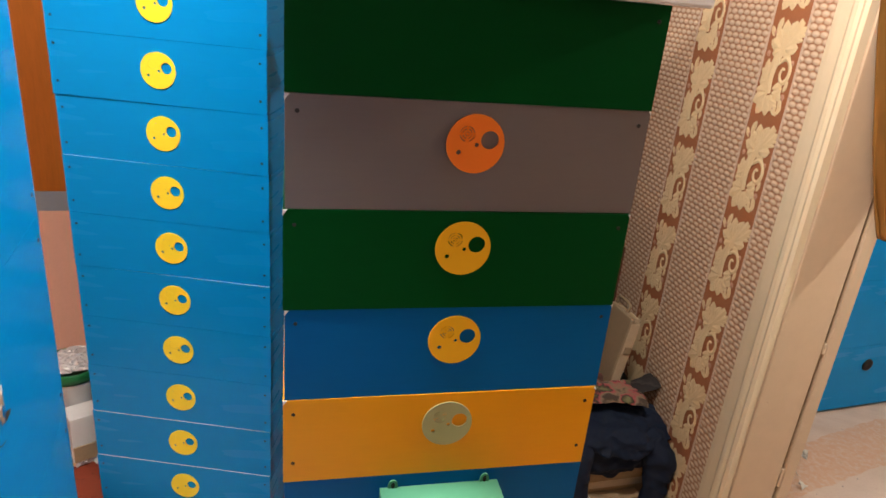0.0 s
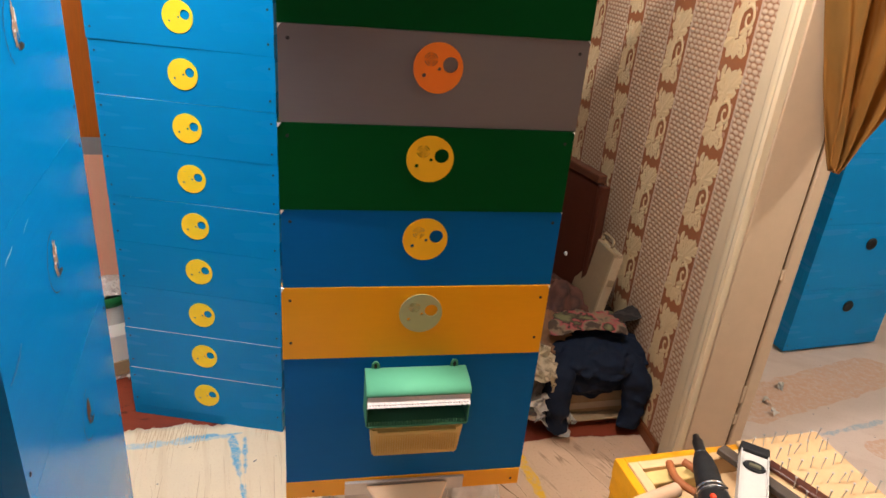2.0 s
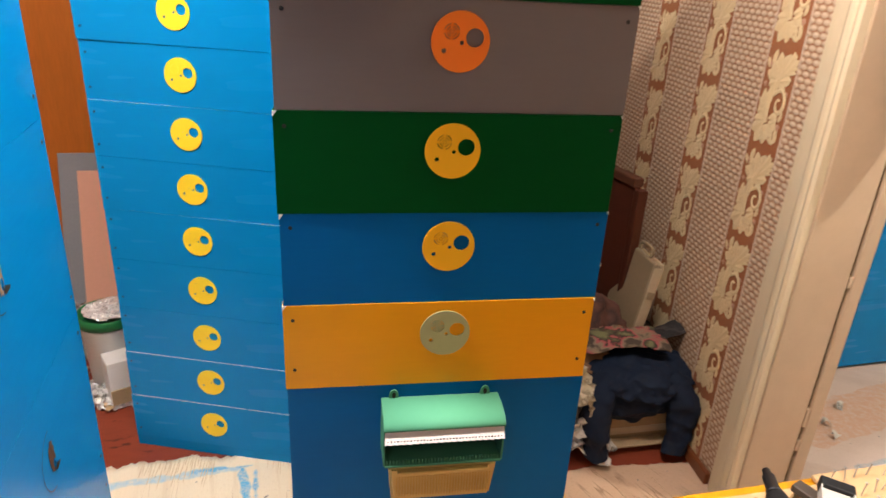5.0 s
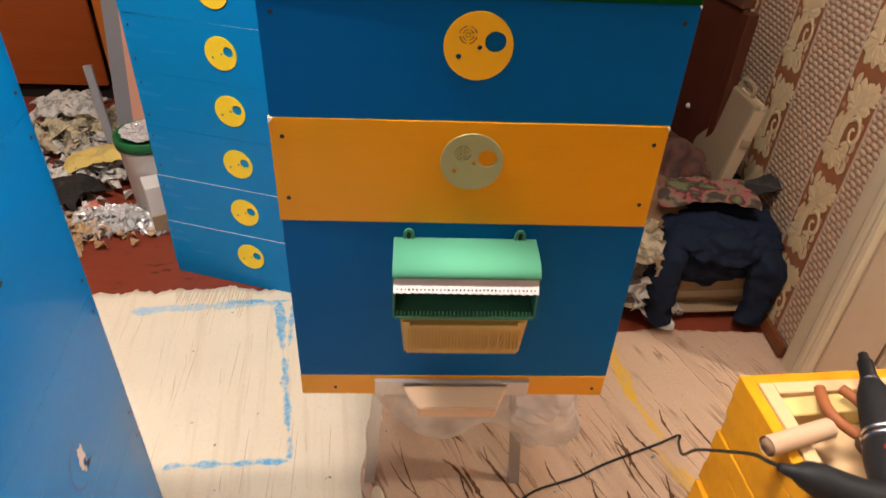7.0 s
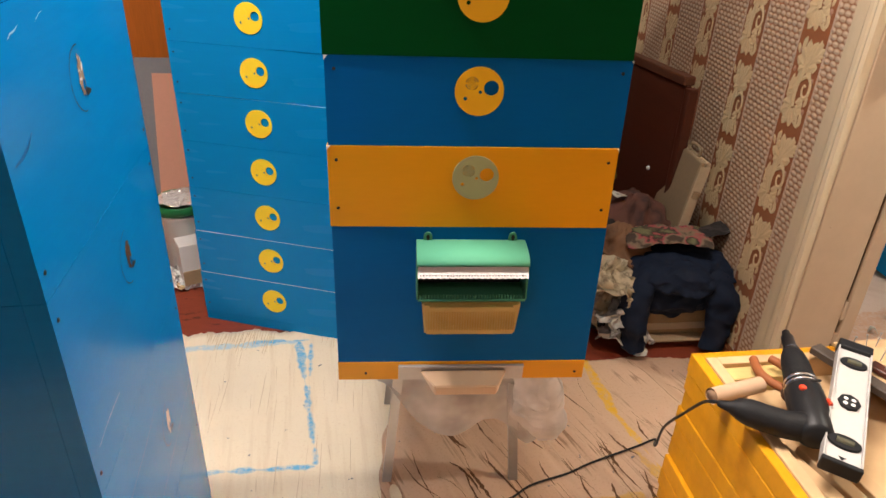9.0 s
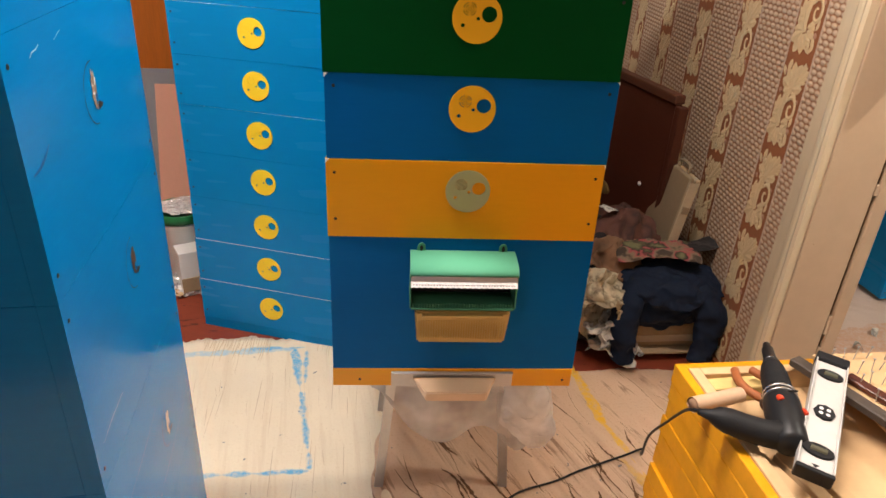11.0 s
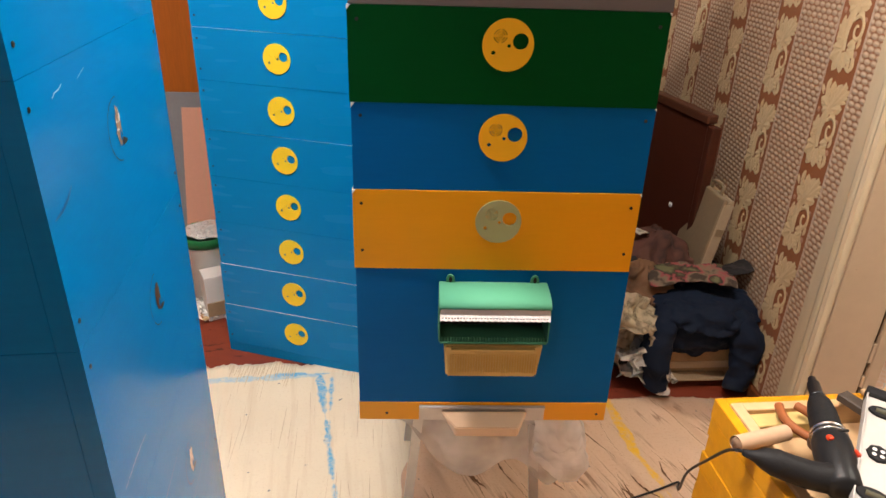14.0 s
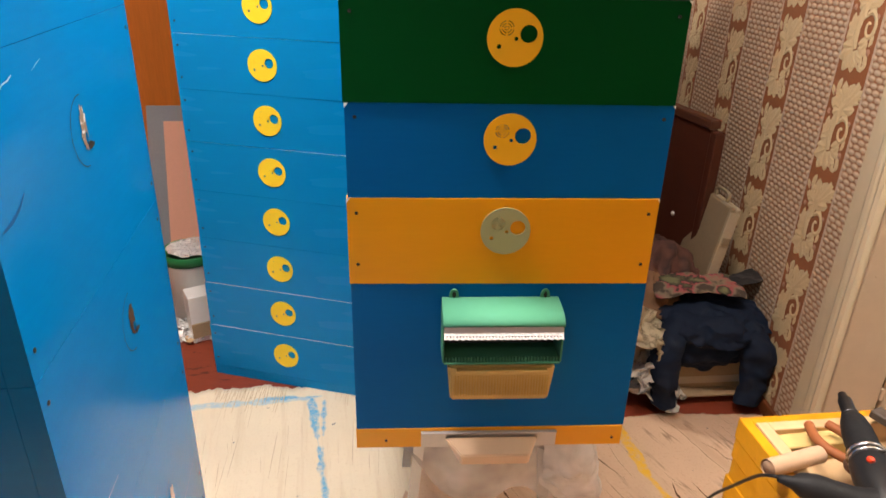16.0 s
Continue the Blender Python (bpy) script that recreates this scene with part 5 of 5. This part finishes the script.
part("flap", box_bm(-0.11, 0.09, -0.165, -0.122, 0.030, 0.036, 0.001, 1), carton_tan, carton, "bent pale carton flap")
part("tape", box_bm(-0.128, 0.128, -0.1225, -0.1204, 0.050, 0.075), surface("pale_tape", (0.55, 0.45, 0.33), 0.5), carton, "pale paper tape")


LOW = Matrix.Diagonal((1, 1, 0.86, 1))
folds = bpy.data.textures.new("cloth_folds", "CLOUDS")
folds.noise_scale, folds.noise_depth = 0.085, 2
trousers = thing("trousers", "crumpled dark navy work trousers draped over a carton", "trousers")


def cloth_part(name, bm, label=""):
    bm.transform(LOW)
    ob = part(name, bm, dark_cloth, trousers, label)
    md = ob.modifiers.new("weld", "REMESH")
    md.mode, md.voxel_size, md.use_smooth_shade = "VOXEL", 0.006, True
    md = ob.modifiers.new("folds", "DISPLACE")
    md.texture, md.strength, md.texture_coords = folds, 0.034, "LOCAL"


bm = lump((0.755, 0.765, 0.285), (0.172, 0.132, 0.060), 3, 0.20, 2.2, 5, 0.30)
merge(bm, lump((0.735, 0.705, 0.215), (0.125, 0.055, 0.075), 6, 0.25, 2.6, 4, 0.32))
for pts, rad in (([(0.66, 0.685, 0.275), (0.74, 0.660, 0.262), (0.82, 0.665, 0.270), (0.87, 0.69, 0.28)], 0.016), ([(0.64, 0.675, 0.235), (0.72, 0.650, 0.210), (0.80, 0.655, 0.190)], 0.013)):
    merge(bm, tube_bm(spline(pts, 8), rad, 10))
cloth_part("seat", bm)
for pts, rad in (([(0.655, 0.74, 0.29), (0.618, 0.665, 0.24), (0.605, 0.640, 0.15), (0.612, 0.630, 0.07), (0.618, 0.625, 0.030)], [0.048, 0.048, 0.043, 0.039, 0.036]),
                 ([(0.83, 0.73, 0.29), (0.878, 0.665, 0.24), (0.888, 0.645, 0.15), (0.880, 0.635, 0.08), (0.868, 0.628, 0.034)], [0.048, 0.050, 0.044, 0.040, 0.036])):
    leg = tube_bm(spline(pts, 10), 0.05, 28, radii=[float(r) for r in np.interp(np.linspace(0, 4, 41), range(5), rad)])
    for v in leg.verts:
        q = Vector((v.co.x * 14, v.co.y * 14, v.co.z * 26))
        v.co += 0.020 * (0.4 - abs(noise.noise(q))) * Vector((noise.noise(q + Vector((3, 1, 1))) * 2, -1, 0.3))
    cloth_part("trouser_leg", leg)

rag_cols = [("rag_pattern", (0.060, 0.042, 0.030), (0.34, 0.07, 0.08), 15), ("newsprint", (0.62, 0.60, 0.55), (0.22, 0.22, 0.22), 40), ("rag_tan", (0.23, 0.125, 0.065), (0.12, 0.06, 0.03), 9), ("rag_dark", (0.02, 0.018, 0.018), (0.05, 0.04, 0.04), 9), ("newsprint_yellowed", (0.58, 0.50, 0.34), (0.25, 0.2, 0.13), 30), ("rag_mauve", (0.13, 0.055, 0.040), (0.05, 0.025, 0.02), 7), ("paper_yellow", (0.72, 0.55, 0.16), (0.60, 0.58, 0.50), 8)]
RAG = {}
for name, c0, c1, sc in rag_cols:
    m, t, b = node_mat(name)
    v = coords(t)
    stops = [(0.48, c0), (0.56, tone(c0, 0.7)), (0.62, c1), (0.70, c0)]
    if name == "rag_pattern":
        stops = [(0.40, c0), (0.46, (0.22, 0.17, 0.11)), (0.53, c1), (0.56, tone(c0, 0.6)), (0.66, (0.16, 0.17, 0.08))]
    link(t, ramp(t, noise_tex(t, v, sc, 3, 0.5), stops), b.inputs["Base Color"])
    b.inputs["Roughness"].default_value = 0.85
    RAG[name] = m


def sheet_over(cx, cy, cz, lx, ly, rz, tilt=0.0, dome=0.05):
    c, s = math.cos(radians(rz)), math.sin(radians(rz))

    def place(u, v):
        a, b = (u - 0.5) * lx, (v - 0.5) * ly
        return (cx + c * a - s * b, cy + s * a + c * b, cz + tilt * a - dome * ((2 * u - 1) ** 2 + (2 * v - 1) ** 2))
    return place


def rag(name, label, material, place, amp=0.022, freq=8, seed=1, res=34, category="cloth"):
    ob = tagged(part(name, smooth(crumple_bm(res, res, place, amp, freq, seed)), RAG[material]), label, category)
    md = ob.modifiers.new("thickness", "SOLIDIFY")
    md.thickness = 0.0025
    return ob


rag("patterned_rag", "crumpled patterned rag with pink spots on the pile", "rag_pattern", sheet_over(0.715, 0.785, 0.352, 0.26, 0.13, -8, 0.05, 0.014), 0.011, 11, 2)
rag("black_rag", "crumpled black rag edge on the pile", "rag_dark", sheet_over(0.850, 0.80, 0.350, 0.15, 0.07, 12, 0.22, 0.004), 0.006, 9, 5)
rag("mauve_rag", "dusty mauve rag heaped against the headboard", "rag_mauve", sheet_over(0.655, 0.93, 0.385, 0.26, 0.26, 20, -0.12, 0.09), 0.03, 7, 7)
rag("tan_rag", "crumpled tan rag on the pile", "rag_tan", sheet_over(0.565, 0.80, 0.320, 0.22, 0.20, -30, -0.25, 0.06), 0.03, 9, 9)
rag("tan_rag", "crumpled dark tan rag low in the pile", "rag_tan", sheet_over(0.55, 0.93, 0.25, 0.36, 0.3, 10, 0.0, 0.09), 0.04, 7, 19)
rag("newspaper", "crumpled newspaper stuffed beside the trousers", "newsprint_yellowed", sheet_over(0.515, 0.665, 0.26, 0.15, 0.18, -15, -0.4, 0.06), 0.034, 11, 12, category="newspaper")
rag("newspaper", "crumpled grey newspaper on the floor", "newsprint", sheet_over(0.535, 0.645, 0.13, 0.14, 0.16, 15, -0.3, 0.05), 0.032, 12, 14, category="newspaper")
rag("newspaper", "torn newspaper strips by the trousers", "newsprint", sheet_over(0.580, 0.640, 0.050, 0.15, 0.10, -30, -0.1, 0.015), 0.020, 14, 22, category="newspaper")
rag("newspaper", "crumpled yellowed newspaper low in the pile", "newsprint_yellowed", sheet_over(0.49, 0.75, 0.17, 0.2, 0.2, 30, -0.2, 0.08), 0.04, 9, 25, category="newspaper")
rag("newspaper", "small white torn paper on the rag heap", "newsprint", sheet_over(0.600, 0.95, 0.415, 0.075, 0.06, 25, -0.2, 0.006), 0.008, 14, 41, 14, category="newspaper")
tagged(part("rag_heap", lump((0.66, 0.98, 0.10), (0.30, 0.22, 0.24), 8, 0.3, 3.0, 4, 0.25), RAG["rag_dark"]), "dark heap of old rags behind the hive", "rag heap", kind="stuff")

# ---- rear left: wall unit, leaning boards, bucket, litter ----
unit = thing("wall_unit", "orange varnished wall unit with a glass display door", "wall unit")
UX0, UX1, UY0, UY1 = -2.45, -0.45, 2.02, 2.42
part("plinth", box_bm(UX0 + 0.01, UX1 - 0.01, UY0 + 0.02, UY1, 0, 0.06), dark_shade_and_parts, unit, "dark recessed plinth")
part("right_panel", box_bm(-1.360, UX1, UY0, UY1, 0.0605, 2.25, 0.003, 1), orange_wood, unit)
part("left_panel", box_bm(UX0, -2.06, UY0, UY1, 0.0605, 2.25, 0.003, 1), orange_wood, unit)
part("back_panel", box_bm(-2.06, -1.360, UY1 - 0.012, UY1, 0.0605, 2.25), surface("dark_cabinet_back", (0.12, 0.05, 0.025), 0.5), unit)
part("middle_shelf", box_bm(-2.0595, -1.3605, UY0 + 0.002, UY1 - 0.0125, 0.555, 0.600, 0.002, 1), orange_wood, unit)
for z in (0.90, 1.22, 1.55):
    part("shelf", box_bm(-2.0595, -1.3605, UY0 + 0.05, UY1 - 0.0125, z, z + 0.018), orange_wood, unit)
low_door = part("lower_door", box_bm(-2.05, -1.372, UY0 - 0.018, UY0 - 0.0005, 0.075, 0.545, 0.003, 1), surface("red_orange_veneer", (0.34, 0.075, 0.016), 0.3, vary=0.2, big=3, fine=25, stretch=(0.6, 6, 6)), unit)
part("handle", smooth(tube_bm(spline([(-1.50, UY0 - 0.019, 0.47), (-1.50, UY0 - 0.038, 0.47), (-1.415, UY0 - 0.038, 0.475), (-1.415, UY0 - 0.019, 0.475)]), 0.0045, 8)), white_metal, low_door, "slim pale metal handle")
gd = part("glass_door_frame", box_bm(-1.425, -1.372, UY0 - 0.018, UY0 - 0.0005, 0.61, 1.9, 0.003, 1), orange_wood, unit)
part("door_rail", box_bm(-2.05, -1.4255, UY0 - 0.018, UY0 - 0.0005, 0.61, 0.650, 0.003, 1), orange_wood, gd)
m, t, b = node_mat("clear_glass")
b.inputs["Base Color"].default_value = (0.9, 0.95, 0.93, 1)
b.inputs["Roughness"].default_value = 0.03
b.inputs["Transmission Weight"].default_value = 1.0
b.inputs["IOR"].default_value = 1.45
glass = m
g = part("glass_pane", box_bm(-2.05, -1.4255, UY0 - 0.012, UY0 - 0.008, 0.6505, 1.9), glass, gd, "clear glass pane")
g.visible_shadow = False
crystal = surface("cut_glassware", (0.62, 0.66, 0.66), 0.12, vary=0.15)
for x, y, z, r, h in ((-1.47, 2.17, 0.918, 0.035, 0.13), (-1.55, 2.13, 0.918, 0.03, 0.16), (-1.63, 2.19, 0.918, 0.04, 0.10), (-1.72, 2.15, 0.918, 0.035, 0.15), (-1.56, 2.2, 1.238, 0.05, 0.12), (-1.68, 2.18, 1.238, 0.04, 0.17), (-1.47, 2.2, 1.238, 0.03, 0.15)):
    tagged(part("glass_vase", smooth(lathe_bm([(r * 0.7, 0), (r * 0.75, 0.006), (r * 0.35, h * 0.25), (r, h * 0.6), (r * 0.9, h), (r * 0.8, h), (r * 0.85, h * 0.62)], 18, (x, y, z))), crystal), "cut glass vase on the display shelf", "vase", "glassware in the wall unit")
for x, y, r in ((-1.62, 2.2, 0.05), (-1.74, 2.17, 0.045)):
    tagged(part("teacup", smooth(lathe_bm([(r * 0.5, 0), (r * 0.95, 0.03), (r, 0.07), (r * 0.92, 0.07), (r * 0.8, 0.02)], 18, (x, y, 0.600))), crystal), "pale china cup on the display shelf", "cup", "china in the wall unit")
clock = thing("clock", "small round white-faced clock on the display shelf", "clock", m=pose(-1.485, 2.085, 0.660, 90, 0, 12))
part("rim", smooth(lathe_bm([(0.044, -0.018), (0.058, -0.016), (0.060, 0.004), (0.052, 0.008), (0.050, 0.0)], 28)), white_metal, clock)
part("face", lathe_bm([(0.0005, 0.0), (0.050, 0.0005), (0.050, 0.0015), (0.0005, 0.0020)], 28), level_white, clock)
for a, l in ((40, 0.030), (250, 0.040)):
    part("pointer", box_bm(-0.0015, 0.0015, 0, l, 0.0025, 0.0035), black_plastic, clock).rotation_euler = (0, 0, radians(a))
part("foot", box_bm(-0.03, 0.03, -0.0595, -0.050, -0.02, 0.02, 0.002, 1), white_metal, clock)

grey_board = surface("grey_primed_board", (0.30, 0.31, 0.34), 0.6, vary=0.12)
pink_board = surface("salmon_hardboard", (0.82, 0.43, 0.31), 0.65, vary=0.07, big=3)
ob = tagged(part("grey_board", box_bm(0, 0.42, -0.010, 0.010, 0, 0.645, 0.002, 1), grey_board), "grey primed panel leaning on the wall unit", "panel")
ob.matrix_basis = pose(-1.235, 1.70, 0.003, -17, 0, 3)
ob = tagged(part("salmon_board", box_bm(0, 0.46, -0.006, 0.006, 0, 0.615, 0.001, 1), pink_board), "salmon pink hardboard sheet leaning on the grey panel", "panel")
ob.matrix_basis = pose(-1.125, 1.57, 0.002, -17, 0, 3)
ob = tagged(part("grey_batten", box_bm(-0.014, 0.014, -0.009, 0.009, 0, 0.34, 0.002, 1), grey_board), "short weathered grey batten leaning on the panel", "batten")
ob.matrix_basis = pose(-1.185, 1.52, 0.003, -15, -7, 10)

bucket = thing("bucket", "white plastic bucket with green lid and foil", "bucket", m=pose(-0.915, 1.185, 0))
part("pail", smooth(lathe_bm([(0.070, 0.002), (0.074, 0.006), (0.086, 0.235), (0.090, 0.240), (0.090, 0.250), (0.084, 0.252)], 32)), white_metal, bucket)
part("lid", smooth(lathe_bm([(0.090, 0.2505), (0.0945, 0.252), (0.0955, 0.283), (0.091, 0.2865), (0.086, 0.284), (0.085, 0.274)], 32)), surface("green_bucket_lid", (0.015, 0.16, 0.05), 0.35), bucket, "dark green lid rim")
foil = surface("crumpled_foil", (0.80, 0.80, 0.79), 0.25, metal=0.45, vary=0.1, fine=70, relief=0.8, distance=0.004)


def disc_place(u, v):
    a, r = 2 * math.pi * u, 0.083 * v
    return (r * math.cos(a), r * math.sin(a), 0.281)


part("foil_cover", crumple_bm(60, 14, disc_place, 0.009, 40, 6, 3), foil, bucket, "crumpled silver foil")
bx = thing("white_box", "small white carton standing by the bucket", "carton", m=pose(-0.865, 1.075, 0.002, 0, 0, 28))
part("body", box_bm(-0.045, 0.045, -0.04, 0.04, 0, 0.175, 0.002, 1), level_white, bx)
part("flap", box_bm(-0.044, 0.044, -0.046, -0.0405, 0.02, 0.075, 0.001, 1), carton_tan, bx, "tan folded flap")


def litter(name, label, count, spread, size, material, seed, lift=0.02, curl=0.5):
    """Loose bent scraps in a heap, joined as one mass."""
    r = random.Random(seed)
    verts, faces = [], []
    for _ in range(count):
        x = r.gauss(spread[0], spread[2])
        y = r.gauss(spread[1], spread[3])
        q = math.exp(-((x - spread[0]) / (1.5 * spread[2])) ** 2 - ((y - spread[1]) / (1.5 * spread[3])) ** 2)
        m = pose(x, y, 0.006 + lift * q * r.random() + 0.3 * size, r.uniform(-50, 50), r.uniform(-50, 50), r.uniform(0, 360))
        w, l = size * r.uniform(0.4, 1.0), size * r.uniform(0.5, 1.6)
        n0 = len(verts)
        for i in range(4):
            a = (i / 3 - 0.5) * l
            for b in (-0.5, 0.0, 0.5):
                p = m @ Vector((a + r.uniform(-0.1, 0.1) * size, b * w, curl * size * math.cos(3 * a / size + 2 * b) * r.uniform(0.6, 1.2)))
                verts.append((p.x, p.y, max(0.004, p.z)))
        for i in range(3):
            for j in range(2):
                k = n0 + 3 * i + j
                faces.append((k, k + 1, k + 4, k + 3))
    me = bpy.data.meshes.new(name)
    me.from_pydata(verts, [], faces)
    me.materials.append(material)
    return tagged(new(name, me), label, "litter", kind="stuff")


litter("foil_scraps", "heap of torn silver foil scraps on the floor", 420, (-1.02, 1.08, 0.105, 0.035), 0.026, foil, 21, 0.045)
litter("paper_scraps", "scattered torn paper scraps on the floor", 160, (-1.22, 1.42, 0.12, 0.12), 0.05, RAG["newsprint"], 22, 0.06)
litter("wood_splinters", "scattered pale wood splinters on the floor", 120, (-1.15, 1.02, 0.10, 0.05), 0.03, raw_wood, 23, 0.02)
litter("tan_scraps", "torn tan card scraps in the litter", 110, (-1.38, 1.62, 0.12, 0.10), 0.06, RAG["newsprint_yellowed"], 24, 0.08)
litter("room_scraps", "a few paper scraps on the second room's floor", 9, (1.55, 0.65, 0.22, 0.2), 0.03, RAG["newsprint"], 27, 0.0)
rag("yellow_paper", "crumpled yellow packing paper in the litter", "paper_yellow", sheet_over(-1.20, 1.36, 0.10, 0.20, 0.12, 20, 0.15, 0.02), 0.012, 9, 31, category="paper")
rag("dark_bag", "crumpled dark bag in the litter", "rag_dark", sheet_over(-1.25, 1.18, 0.07, 0.2, 0.16, -20, 0.0, 0.03), 0.02, 9, 33, category="bag")
rag("grey_paper", "crumpled grey paper heaped by the wall unit", "newsprint", sheet_over(-1.45, 1.70, 0.12, 0.26, 0.2, 5, 0.0, 0.04), 0.03, 9, 35, category="paper")
tagged(part("pink_block", box_bm(-0.025, 0.025, -0.018, 0.018, 0, 0.03, 0.004), surface("pink_sponge", (0.65, 0.20, 0.14), 0.8)), "small pink sponge in the litter", "sponge").matrix_basis = pose(-1.135, 1.15, 0.006, 0, 0, 25)

# ---- lamps overhead ----
batten = thing("fluorescent_lamp", "white fluorescent batten lamp on the ceiling", "lamp", m=pose(LAMP[0], LAMP[1], 2.5))
part("housing", box_bm(-0.74, 0.74, -0.035, 0.035, -0.055, -0.0005, 0.006), white_metal, batten)
for side in (-1, 1):
    part("socket", box_bm(side * 0.725 - 0.012, side * 0.725 + 0.012, -0.018, 0.018, -0.112, -0.0555, 0.004), white_metal, batten)
m, t, b = node_mat("lit_tube_glass")
b.inputs["Emission Color"].default_value = (1.0, 0.93, 0.81, 1)
b.inputs["Emission Strength"].default_value = 4.0
part("tube", smooth(tube_bm([(-0.712, 0, -0.095), (0.712, 0, -0.095)], 0.013, 16)), m, batten, "lit white tube")
# The second holder goes with the added fill bulb; both hang out of view.
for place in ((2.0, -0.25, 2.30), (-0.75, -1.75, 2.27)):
    lamp = thing("unseen_ceiling_lamp", "bare bulb holder on a short cord, added out of view", "lamp", m=pose(*place))
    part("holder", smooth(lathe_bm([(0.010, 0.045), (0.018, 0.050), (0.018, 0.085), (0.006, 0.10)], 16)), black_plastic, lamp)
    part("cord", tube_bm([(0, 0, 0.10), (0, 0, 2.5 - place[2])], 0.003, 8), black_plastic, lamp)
